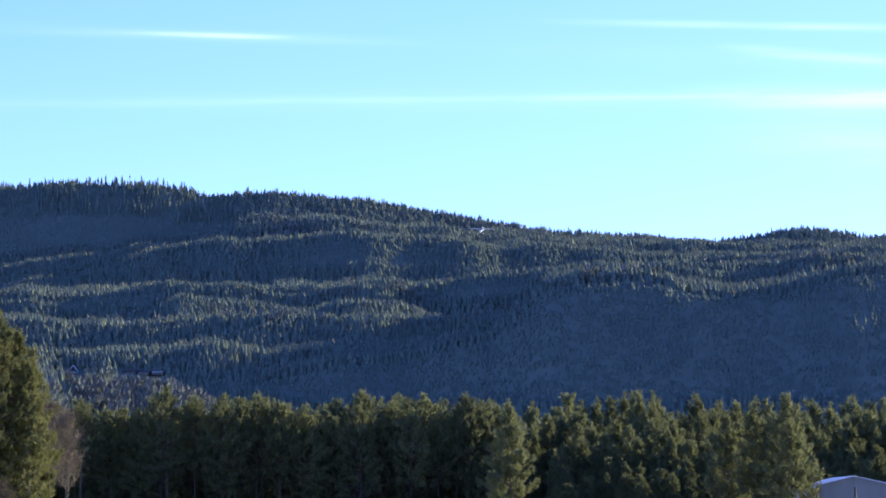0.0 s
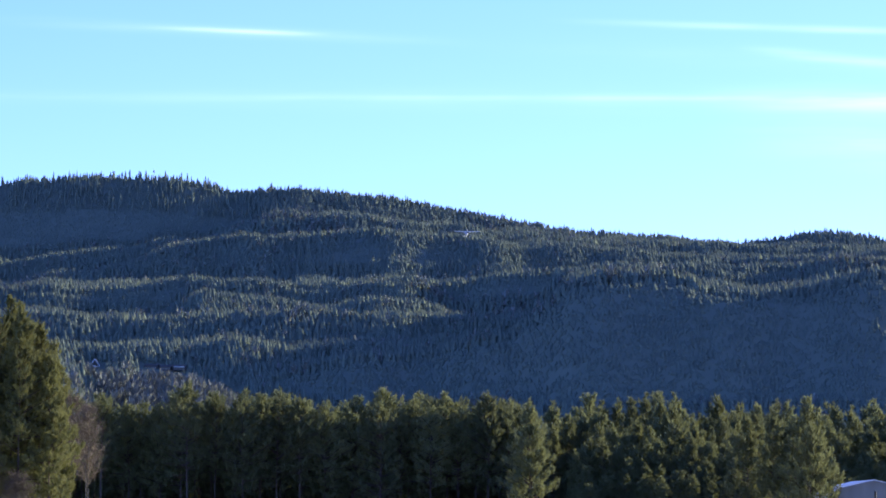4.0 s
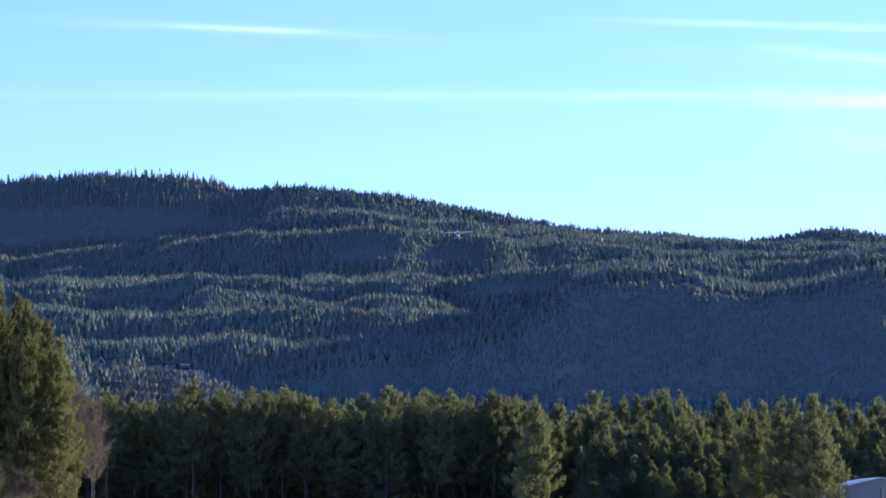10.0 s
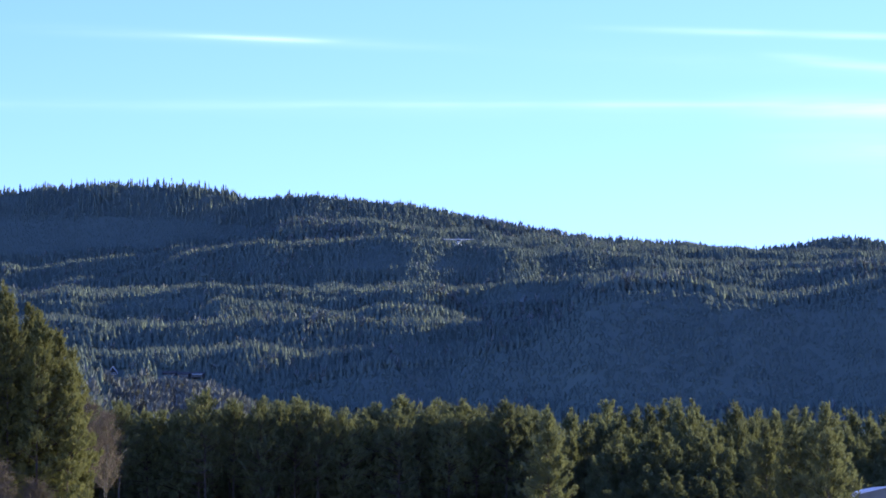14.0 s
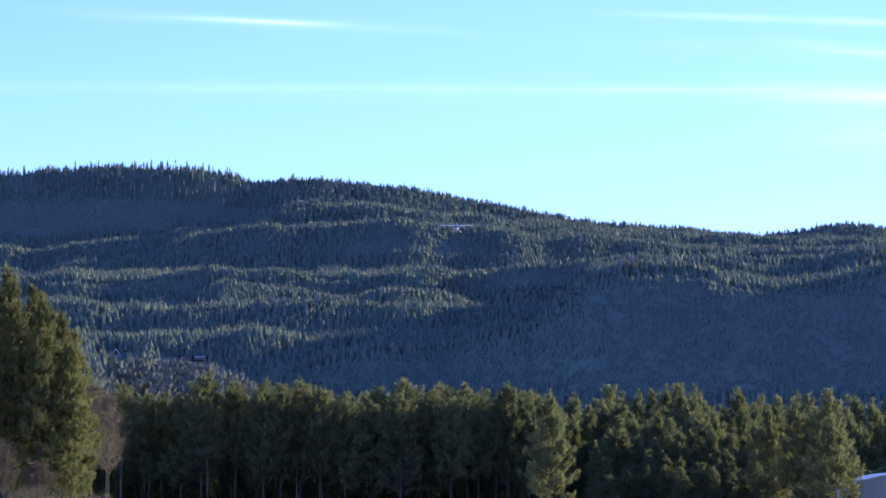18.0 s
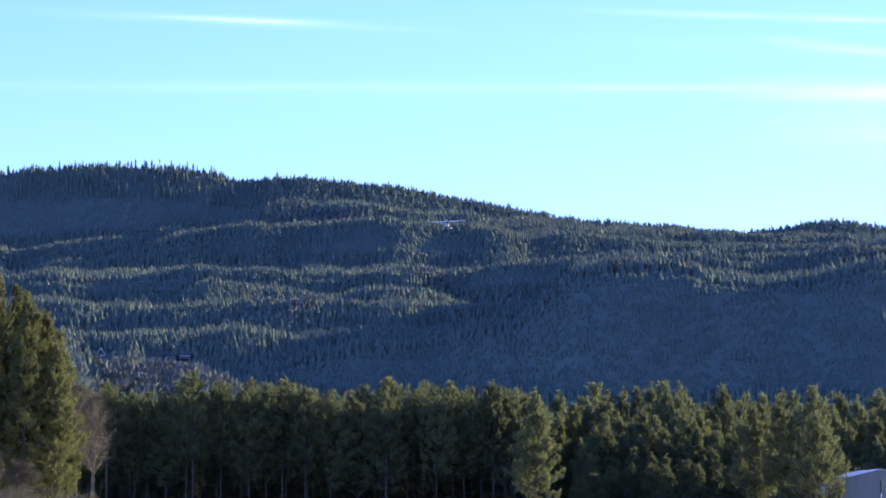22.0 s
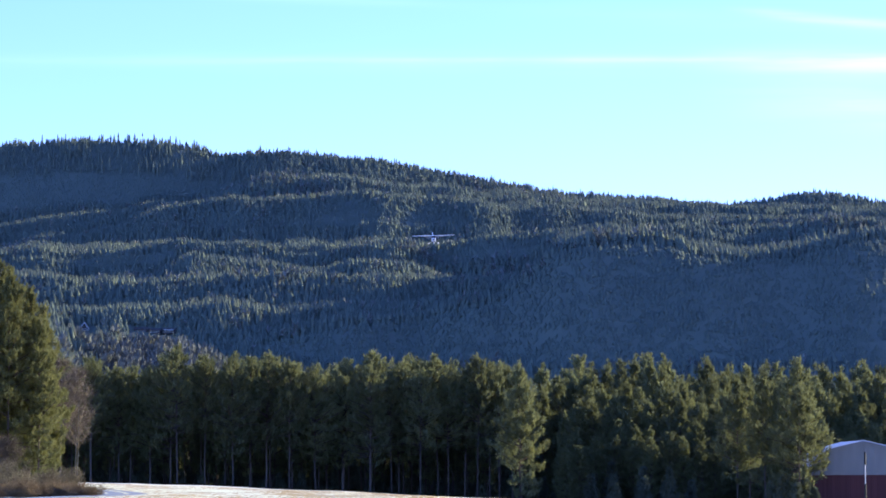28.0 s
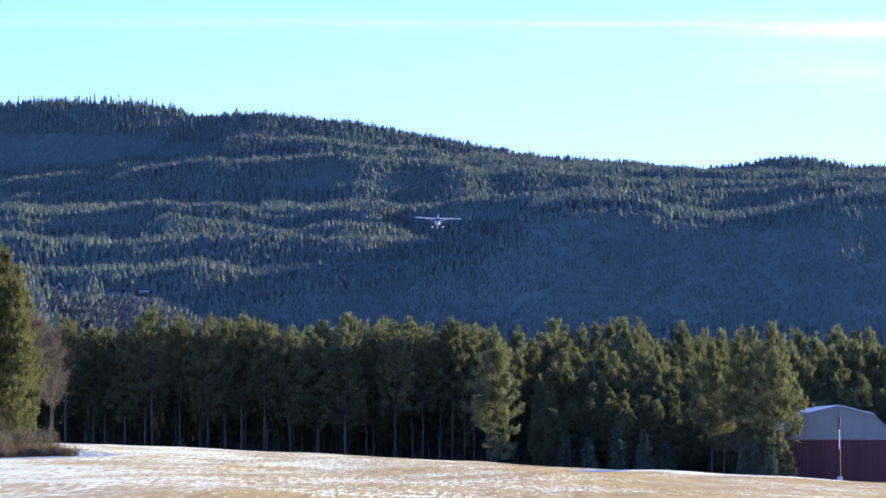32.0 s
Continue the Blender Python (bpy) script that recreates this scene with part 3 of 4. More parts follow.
def pine(seed, height, crown_from, spread, gap, needles, label, dense=1.0, blunt=2.0, name="pine_tree", brush=0.44):
    """A Scots pine: whorls of limbs, each limb with side twigs that end in upturned needle brushes. blunt: how full the top is."""
    rng = np.random.default_rng(seed)
    tree = thing(name, label, "tree", group="trees at the field's edge")
    v, q, axis = stem(rng, height * 0.97, 0.0052 * height + 0.015, 0.03)
    part("trunk", fast_mesh("trunk", v, q, M_BARK), None, tree, smooth=True)
    roots, tips, at, way = [], [], [], []
    h, bald = height * crown_from, rng.uniform(0, 6.28)
    while h < height * 0.985:
        u = max(0.0, (h / height - crown_from) / (1 - crown_from))
        full = spread * min(1.0, 0.5 + 2.2 * u) * (1 - u ** blunt) + 0.10
        count = rng.integers(4, 7) if u < 0.9 else 3
        turn = rng.uniform(0, 6.28)
        for k in range(count):
            if u < 0.35 and rng.random() < 0.35 * (1 - u):
                continue
            a = turn + k * 6.283 / count + rng.normal(0, 0.22)
            reach = full * rng.uniform(0.45, 1.3) * (1 + 0.18 * math.cos(a - bald))
            lift = rng.uniform(-0.1, 0.35) + 0.7 * u
            root = np.array([np.interp(h, axis[:, 2], axis[:, 0]), np.interp(h, axis[:, 2], axis[:, 1]), h + rng.normal(0, 0.28)])
            out = np.array([math.cos(a), math.sin(a), lift])
            cross = np.array([-math.sin(a), math.cos(a), 0.0])
            roots.append(root)
            tips.append(root + out * reach)
            m = max(3, int((6.0 * reach + 2.4) * dense))
            w = rng.uniform(0.30, 1.0, m) ** 0.8
            side = rng.normal(0, 1, m) * (0.10 + 0.24 * reach * (1.12 - w))
            c = root + out * (reach * w)[:, None] + cross * side[:, None]
            c[:, 2] += 0.14 * reach * w ** 2 + rng.normal(0, 0.16, m)
            at.append(c)
            way.append(np.stack([0.55 * math.cos(a) + 0.25 * side * cross[0] + rng.normal(0, 0.2, m), 0.55 * math.sin(a) + 0.25 * side * cross[1] + rng.normal(0, 0.2, m),
                                 np.full(m, 0.95 + 0.6 * u)], 1))
        h += gap * rng.uniform(0.6, 1.4) * (1 - 0.25 * u)
    top = np.array([[axis[-1, 0], axis[-1, 1], height * f] for f in (0.955, 0.975, 0.995)])
    at, way = np.concatenate(at + [top]), np.concatenate(way + [np.tile((0.0, 0.0, 1.0), (3, 1))])
    way /= np.linalg.norm(way, axis=1, keepdims=True)
    roots, tips = np.array(roots), np.array(tips)
    lv, lq = limb_quads(roots, tips, 0.012 + 0.014 * np.linalg.norm(tips - roots, axis=1))
    tagged(part("branch_mass", fast_mesh("limbs", lv, lq, M_LIMB), None, tree), kind="stuff")
    v, f = tufts(rng, at, way, 9 if brush > 0.4 else 10, brush, 0.096 * brush, 0.36)
    part("crown", fast_mesh("crown", v, f, needles), None, tree)
    return tree


def spruce(seed, height, spread, label, name="young_spruce"):
    rng = np.random.default_rng(seed)
    tree = thing(name, label, "tree", group="young trees at the forest edge")
    v, q, axis = stem(rng, height, 0.012 * height + 0.03, 0.005)
    part("trunk", fast_mesh("trunk", v, q, M_BARK), None, tree, smooth=True)
    n = int(26 * height)
    t = rng.uniform(0.04, 0.99, n)
    reach = spread * (1 - t) ** 0.9 * rng.uniform(0.7, 1.15, n) + 0.08
    ang = rng.uniform(0, 6.28, n)
    w = rng.uniform(0.35, 1.0, n)
    c = np.stack([np.cos(ang) * reach * w, np.sin(ang) * reach * w, t * height - 0.15 * reach * w], 1)
    v, f = sprays(rng, c, np.full(n, 0.22), 26, 0.30, 0.05, 0.1)
    part("crown", fast_mesh("crown", v, f, M_SPRUCE), None, tree)
    return tree


def birch(seed, height, spread, label, bark=None, stems=1):
    rng = np.random.default_rng(seed)
    tree = thing("birch_tree", label, "tree", group="bare birches")
    tips = []
    for s in range(stems):
        v, q, axis = stem(rng, height * rng.uniform(0.85, 1), 0.0022 * height + 0.012, 0.05)
        off = np.array([rng.normal(0, 0.25), rng.normal(0, 0.25), 0]) * (stems > 1)
        part("trunk", fast_mesh("trunk", v + off, q, bark or M_BIRCH), None, tree, smooth=True)
        n = 40
        t = rng.uniform(0.32, 0.98, n)
        root = np.stack([np.interp(t * height, axis[:, 2], axis[:, i]) for i in (0, 1)] + [t * axis[-1, 2]], 1) + off
        ang, reach = rng.uniform(0, 6.28, n), spread * (1.1 - t) ** 0.6 * rng.uniform(0.6, 1.2, n)
        tip = root + np.stack([np.cos(ang) * reach, np.sin(ang) * reach, reach * rng.uniform(0.6, 1.5, n)], 1)
        tips.append((root, tip))
    root, tip = np.concatenate([a for a, _ in tips]), np.concatenate([b for _, b in tips])
    k = 44
    w = rng.uniform(0.25, 1.0, (len(root), k, 1))
    p = (root[:, None] + (tip - root)[:, None] * w).reshape(-1, 3)
    d = rng.normal(0, 1, p.shape) * (1, 1, 0.7) + (0, 0, 0.35)
    lv, lq = limb_quads(np.concatenate([root, p]), np.concatenate([tip, p + d * 0.42]), np.concatenate([np.full(len(root), 0.035), np.full(len(p), 0.011)]))
    tagged(part("twig_mass", fast_mesh("twigs", lv, lq, M_TWIG), None, tree), kind="stuff")
    return tree


def shrub(seed, height, wide, label, mat=None, name="bare_shrub"):
    rng = np.random.default_rng(seed)
    bush = thing(name, label, "shrub", group="undergrowth at the wood's edge")
    n = 60
    root = np.stack([rng.normal(0, wide * 0.15, n), rng.normal(0, wide * 0.15, n), np.full(n, -0.1)], 1)
    tip = root + np.stack([rng.normal(0, wide * 0.4, n), rng.normal(0, wide * 0.4, n), height * rng.uniform(0.5, 1.1, n)], 1)
    w = rng.uniform(0.2, 1.0, (n, 20, 1))
    p = (root[:, None] + (tip - root)[:, None] * w).reshape(-1, 3)
    d = rng.normal(0, 1, p.shape) + (0, 0, 0.5)
    lv, lq = limb_quads(root, tip, np.full(n, 0.02))
    part("stems", fast_mesh("stems", lv, lq, M_TWIG), None, bush)
    lv, lq = limb_quads(p, p + d * 0.22, np.full(len(p), 0.014))
    tagged(part("twig_mass", fast_mesh("twigs", lv, lq, mat or M_TWIG), None, bush), kind="stuff")
    return bush


def stand(x, y, turn=0.0, size=1.0, wide=None):
    w = size if wide is None else wide
    return pose(x, y, float(land(x, y)) - 0.05, 0, 0, turn) @ Matrix.Diagonal((w, w, size, 1))


def settle(tree, x, y, turn=0.0, size=1.0, wide=None):
    tree.matrix_basis = stand(x, y, turn, size, wide)
    return tree


def forest():
    rng = random.Random(3)
    tall = "tall Scots pine with bare trunk and high green crown"
    kinds = [pine(100 + i, 17.0, rng.uniform(0.30, 0.50), rng.uniform(2.4, 3.1), 0.46, M_PINE, tall, 0.85, rng.uniform(1.8, 3.0)) for i in range(7)]
    full = [pine(200 + i, 15.0, 0.22, 2.7, 0.46, M_PINE, "full-crowned Scots pine, green nearly to the ground", 0.85, 1.5) for i in range(3)]
    slim = [pine(220 + i, 13.0, 0.16, 1.9, 0.42, M_PINE, "slender young pine in the thicket at the forest edge", 0.85, 2.1, "young_pine") for i in range(5)]
    used = set()

    def plant(src, x, y, size, wide=None, turn=None):
        turn = rng.uniform(0, 360) if turn is None else turn
        if src.name not in used:
            used.add(src.name)
            return settle(src, x, y, turn, size, wide)
        return copy_thing(src, stand(x, y, turn, size / src.scale.z, (size if wide is None else wide) / src.scale.x))

    for row, (dy, step) in enumerate(((5, 2.8), (10, 2.7), (16, 2.7), (23, 2.8), (32, 3.0), (44, 3.0), (60, 2.7))):
        x = -71.0 + rng.uniform(0, 2)
        while x < (124 if row < 3 else 64):
            y = max(float(field_edge(x)) + 26, 402.0 if x > 9 else 0.0) + dy + rng.uniform(-2.5, 2.5) - (12 if x > 60 else 0)
            gap = 5.5 < x < 9.5 and row < 5
            right = x > 9
            if not (gap and rng.random() < 0.75):
                size = rng.uniform(0.87, 1.07) * (1 + 0.0022 * (x + 4))
                # unseen trees right of the view, added to shade the forest's foot
                if x > 58:
                    plant(rng.choice(kinds), x, y, size * 0.9)
                elif right:
                    grow = (0.60, 0.76, 0.92, 1.06, 1.20, 1.31, 1.38)[row] * rng.uniform(0.84, 1.07)
                    plant(rng.choice(slim), x, y, grow, (0.4 + 0.6 * grow) * rng.uniform(0.85, 1.15))
                elif row > 1 and rng.random() < 0.6:
                    plant(rng.choice(full), x, y, size * (1.06 if row > 2 else 1.0))
                else:
                    plant(rng.choice(kinds), x, y, size, size * rng.uniform(0.9, 1.15))
            x += step * rng.uniform(0.75, 1.3) * (0.58 if right else 1.0)
    # small spruces added between the trunks to fill the shade and plug bright gaps
    low = [spruce(340 + i, 5.0, 1.5, "small dark filler spruce in the shade between the trunks") for i in range(3)]
    x = -71.0
    while x < 64:
        for dy, tall_by in ((13, 0.6), (22, 0.9), (40, 1.3), (58, 1.9), (72, 1.9)):
            y = max(float(field_edge(x)) + 26, 402.0 if x > 22 else 0.0) + dy + rng.uniform(-4, 4)
            plant(rng.choice(low), x + rng.uniform(-1, 1), y, tall_by * rng.uniform(0.75, 1.25))
        x += 2.5
    # pines that stand out before the rest
    lone = pine(301, 14.6, 0.07, 3.3, 0.46, M_PINE, "big full-crowned pine standing out from the forest edge", 1.2, 1.5)
    settle(lone, 5.6, 398, 20, 1.0)
    for i, (px, py, hh) in enumerate(((30.7, 341.5, 12.0), (31.0, 344.5, 14.6), (28.0, 347, 13.6), (29.6, 346.5, 12.6), (25.6, 350, 12.6), (27.0, 353, 14))):
        settle(pine(310 + i, hh, 0.10 if i == 1 else 0.24, 4.1 if i == 1 else 2.0, 0.5, M_PINE, "pine with drooping lower branches beside the barn", 1.0, 1.15 if i == 1 else 1.7), px, py, 60 * i, 1.0)
    # the first five are added to cover the barn's shadowed side wall
    for i, (px, py, hh) in enumerate(((29.3, 341.5, 3.6), (30.4, 340.5, 2.8), (31.3, 341.8, 3.4), (32.2, 342.2, 2.6), (28.2, 343, 3.0), (13.4, 402, 4.4), (15.9, 401, 4.1), (19.2, 400, 3.6), (21.4, 401, 3.0), (24.2, 399, 3.2))):
        settle(spruce(330 + i, hh, 0.34 * hh, "young dark spruce in the shade of the forest edge"), px, py, 40 * i)


forest()


def left_wood():
    """The nearer wood beside the track: sunlit pines, birches and undergrowth."""
    sunny = "sunlit yellow-green Scots pine at the edge of the nearer wood"
    spots = ((-44.5, 283, 21.6, 0.25, 3.0), (-41.0, 286, 20.6, 0.2, 2.9), (-37.7, 283, 18.4, 0.12, 2.6), (-36.3, 286, 17.9, 0.12, 2.4), (-35.2, 281.5, 16.9, 0.14, 2.3), (-34.1, 284.5, 15.6, 0.16, 2.1),
             (-34.9, 290, 15.8, 0.12, 2.3), (-33.0, 282, 13.2, 0.10, 1.8), (-33.2, 287, 11.0, 0.1, 1.6), (-33.4, 288, 14.2, 0.1, 2.0), (-48.5, 288, 23.0, 0.25, 3.1), (-42.6, 293, 21.5, 0.2, 2.9),
             (-38.9, 291, 19.4, 0.15, 2.7), (-36.8, 296, 17.5, 0.15, 2.5), (-52.0, 283, 23.5, 0.2, 3.1), (-46.0, 297, 23.0, 0.2, 3.0), (-56.5, 290, 23.0, 0.2, 3.2))
    for i, (px, py, hh, cf, sp) in enumerate(spots):
        settle(pine(400 + i, hh, cf, sp * 1.1, 0.46, M_PINE_SUN, sunny, 1.25, 1.5, brush=0.38), px, py, 50 * i)
    pale = "bare birch with a white trunk and purplish-brown twigs"
    for i, (px, py, hh) in enumerate(((-36.6, 334, 12.0), (-34.9, 330, 12.2), (-34.9, 336, 11.4), (-37.8, 338, 11.0), (-36.6, 342, 12.0), (-36.0, 341, 9.6), (-39.6, 332, 12.5), (-33.7, 338, 11.2), (-33.0, 333, 9.8))):
        settle(birch(430 + i, hh * 1.06, 2.1, pale), px - 2.5, py, 70 * i)
    for i, (px, py, hh) in enumerate(((-40.3, 277, 12.5), (-39.7, 277.6, 12.0), (-42.3, 276, 11.0), (-37.2, 276, 6.0), (-35.0, 279, 4.2))):
        settle(birch(450 + i, hh, 1.5, "slender bare birch in front of the pines"), px, py, 70 * i)
    rng = random.Random(8)
    for i in range(16):
        px, py = -29.0 - 9 * rng.random(), 258 + 16 * rng.random()
        settle(shrub(470 + i, rng.uniform(1.0, 2.4), rng.uniform(1.2, 2.2), "tangled olive-brown shrub below the pines", M_BROWSE), px, py, rng.uniform(0, 360))
    for i in range(12):
        px, py = -25.6 - 0.62 * i + rng.uniform(-0.4, 0.4), 246 + rng.uniform(-4, 4)
        settle(shrub(490 + i, rng.uniform(0.6, 1.1), 1.6, "low withered heather bank beside the track", M_BUSH, "heather"), px, py, rng.uniform(0, 360))


left_wood()


# ---- the barn and what stands by it ----
def barn():
    bx, by = 37.4, 348.0
    z0 = float(land(bx, by)) - 0.05
    house = thing("barn", "red barn with pale grey gable and snow on its bent roof", "barn", pose(bx, by, z0, 0, 0, 4))
    half, eave, knee_x, knee_z, top, long = 5.0, 5.05, 3.45, 6.6, 7.4, 12.0
    split = 4.35
    # lower gable in upright boards, upper gable in pale sheets, long walls
    bm = bmesh.new()
    box(bm, 2 * half - 0.1, 0.12, split, (0, 0.10, split / 2))
    part("gable_wall", bm, M_RED, house)
    boards = bmesh.new()
    box(boards, 0.185, 0.035, split, (0, 0, split / 2), bevel=0.004)
    first = part("board", boards, M_RED, house)
    n = int(2 * half / 0.2)
    first.matrix_basis = pose(-half + 0.1, 0.022, 0)
    for i in range(1, n):
        b = new("board", first.data)
        b.parent = house
        b.matrix_basis = pose(-half + 0.1 + i * 0.2, 0.022 + 0.004 * ((i * 7) % 3), 0)
    bm = bmesh.new()
    solid(bm, [(-half, split), (half, split), (half, eave), (knee_x, knee_z), (0, top), (-knee_x, knee_z), (-half, eave)], -0.06, 0.12)
    part("upper_gable", bm, M_GREY, house, "pale grey sheet cladding in the gable")
    for i in range(-4, 5):
        x = i * 1.05
        h = np.interp(abs(x), (0, knee_x, half), (top, knee_z, eave)) - 0.08
        bm = bmesh.new()
        box(bm, 0.03, 0.016, h - split, (x, -0.069, (h + split) / 2))
        part("cover_strip", bm, M_GREY, house)
    bm = bmesh.new()
    box(bm, 2 * half + 0.04, 0.05, 0.12, (0, -0.095, split))
    part("belt_board", bm, M_TRIM, house)
    for side in (-1, 1):
        bm = bmesh.new()
        box(bm, 0.14, long, eave, (side * (half - 0.07), long / 2 + 0.17, eave / 2))
        part("side_wall", bm, M_RED, house)
        for a, b, name in (((half + 0.25, eave - 0.2), (knee_x, knee_z), "lower_roof"), ((knee_x, knee_z), (0, top), "upper_roof")):
            for lift, thick, mat, nm, lab in ((0.02, 0.10, M_ROOFTIN, name, ""), (0.13, 0.06, M_ROOFSNOW, "roof_snow", "thin snow on the roof")):
                if nm == "roof_snow" and name == "lower_roof" and side > 0:
                    continue
                bm = bmesh.new()
                (ax, az), (ex, ez) = a, b
                solid(bm, [(side * ax, az + lift), (side * ex, ez + lift), (side * ex, ez + lift + thick), (side * ax, az + lift + thick)], -0.18, long + 0.4)
                part(nm, bm, mat, house, lab)
        for (ax, az), (ex, ez) in (((half + 0.25, eave - 0.2), (knee_x, knee_z)), ((knee_x, knee_z), (0, top))):
            bm = bmesh.new()
            solid(bm, [(side * ax, az - 0.05), (side * ex, ez - 0.05), (side * ex, ez + 0.03), (side * ax, az + 0.03)], -0.22, -0.185)
            part("barge_board", bm, M_GREY, house)
    bm = bmesh.new()
    box(bm, 2 * half - 0.3, 0.14, split + 2.2, (0, long + 0.1, (split + 2.2) / 2))
    part("back_wall", bm, M_RED, house)
    bm = bmesh.new()
    box(bm, 2 * half + 0.1, 0.25, 0.35, (0, 0.08, 0.05))
    part("plinth", bm, M_CONCRETE, house)
    # banded post in front of the gable
    px, py = 37.15, 344.5
    post = thing("banded_post", "slim dark and white post on a pale concrete block", "post", pose(px, py, float(land(px, py)) - 0.02))
    bm = bmesh.new()
    box(bm, 0.5, 0.5, 0.8, (0, 0, 0.40), bevel=0.05)
    part("block", bm, M_CONCRETE, post, "pale concrete foot")
    for name, lo, hi, r, mat in (("lower_band", 0.8, 3.40, 0.10, M_DARK), ("middle_band", 3.40, 5.20, 0.05, M_WHITE), ("upper_band", 5.20, 6.40, 0.10, M_DARK)):
        bm = bmesh.new()
        rod(bm, (0, 0, lo), (0, 0, hi), r, r * 0.92, 12)
        part(name, bm, mat, post)
    # small white marker by the wood
    mx, my = 31.2, 346.5
    peg = thing("marker_peg", "small white marker peg at the field's edge", "marker", pose(mx, my, float(land(mx, my)) - 0.05))
    bm = bmesh.new()
    rod(bm, (0, 0, 0), (0, 0, 0.8), 0.05, 0.045, 10)
    part("peg", bm, M_WHITE, peg)
    bm = bmesh.new()
    rod(bm, (0, 0, 0.8), (0, 0, 0.86), 0.055, 0.02, 10)
    part("cap", bm, M_WHITE, peg)


barn()


# ---- houses and mast on the hill ----
def gable_house(name, label, at, turn, wide, deep, wall, rise, wall_mat, trims=True, windows=2):
    ob = thing(name, label, "house", pose(at[0], at[1], at[2] - 0.6, 0, 0, turn))
    bm = bmesh.new()
    solid(bm, [(-wide / 2, 0), (wide / 2, 0), (wide / 2, wall), (0, wall + rise), (-wide / 2, wall)], 0, deep)
    part("wall", bm, wall_mat, ob)
    for s in (-1, 1):
        bm = bmesh.new()
        k = rise / (wide / 2)
        solid(bm, [(s * (wide / 2 + 0.6), wall - 0.6 * k + 0.05), (0, wall + rise + 0.05), (0, wall + rise + 0.4), (s * (wide / 2 + 0.6), wall - 0.6 * k + 0.4)], -0.9, deep + 0.6)
        part("roof", bm, M_TRIM, ob, "weathered grey roof slope")
        if trims:
            bm = bmesh.new()
            solid(bm, [(s * (wide / 2 + 0.6), wall - 0.6 * k - 0.55), (0, wall + rise - 0.6), (0, wall + rise + 0.42), (s * (wide / 2 + 0.6), wall - 0.6 * k + 0.42)], -1.05, -0.91)
            part("barge_board", bm, M_CONCRETE, ob, "pale barge board")
    for i in range(windows):
        x = (i - (windows - 1) / 2) * wide / (windows + 0.4)
        bm = bmesh.new()
        box(bm, 1.5, 0.12, 1.5, (x, -0.05, wall * 0.55))
        w = part("window", bm, M_WHITE, ob)
        bm = bmesh.new()
        box(bm, 1.2, 0.06, 1.2, (x, -0.13, wall * 0.55))
        part("pane", bm, M_GLASS, w)
    bm = bmesh.new()
    box(bm, wide + 1.0, 1.6, 0.5, (0, -0.9, 0.9))
    part("veranda", bm, M_CONCRETE, ob, "pale veranda front")
    return ob


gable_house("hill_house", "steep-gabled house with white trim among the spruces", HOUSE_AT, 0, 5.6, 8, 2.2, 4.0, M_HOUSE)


def long_house():
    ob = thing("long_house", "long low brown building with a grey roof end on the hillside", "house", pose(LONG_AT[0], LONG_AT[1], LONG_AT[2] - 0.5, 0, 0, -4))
    for x, w, h, name in ((-7, 9, 3.2, "wing"), (3, 8, 2.4, "wing"), (13, 9, 2.4, "wing")):
        bm = bmesh.new()
        box(bm, w, 8, h, (x, 4, h / 2))
        p = part(name, bm, M_HOUSE, ob)
        bm = bmesh.new()
        loft(bm, [[(x - w / 2 - .4, -0.5, h), (x - w / 2 - .4, 8.5, h), (x - w / 2 - .4, 4, h + 1.7)], [(x + w / 2 + .4, -0.5, h), (x + w / 2 + .4, 8.5, h), (x + w / 2 + .4, 4, h + 1.7)]])
        part("roof", bm, M_HOUSE, p)
        if x > 10:
            bm = bmesh.new()
            box(bm, w * 0.8, 0.3, 0.7, (x, -0.6, h))
            part("fascia", bm, M_CONCRETE, p)
        for i in range(3):
            bm = bmesh.new()
            box(bm, 1.3, 0.1, 1.1, (x + (i - 1) * w / 3.4, -0.04, h * 0.55))
            part("window", bm, M_GLASS, p)


long_house()


def ridge_mast():
    x, y = -398.5, 4496.0
    z = float(land(x, y))
    mast = thing("ridge_mast", "slender lattice radio mast on the hilltop", "mast", pose(x, y, z))
    for i in range(3):
        a = i * 2.094
        bm = bmesh.new()
        rod(bm, (0.9 * math.cos(a), 0.9 * math.sin(a), 0), (0.35 * math.cos(a), 0.35 * math.sin(a), 15), 0.14, 0.10, 6)
        part("leg", bm, M_DARK, mast)
    for k in range(10):
        h, r = 0.6 + 1.5 * k, 0.9 - 0.055 * k
        bm = bmesh.new()
        for i in range(3):
            a, b = i * 2.094, (i + 1) * 2.094
            rod(bm, (r * math.cos(a), r * math.sin(a), h), (r * math.cos(b), r * math.sin(b), h + 0.9), 0.06, None, 5)
        part("brace", bm, M_DARK, mast)
    bm = bmesh.new()
    rod(bm, (0, 0, 12.2), (0, 0, 14.8), 0.8, 0.75, 12)
    part("antenna_drum", bm, M_DARK, mast)
    bm = bmesh.new()
    rod(bm, (0, 0, 14.8), (0, 0, 18), 0.12, 0.05, 6)
    part("antenna_rod", bm, M_DARK, mast)


ridge_mast()


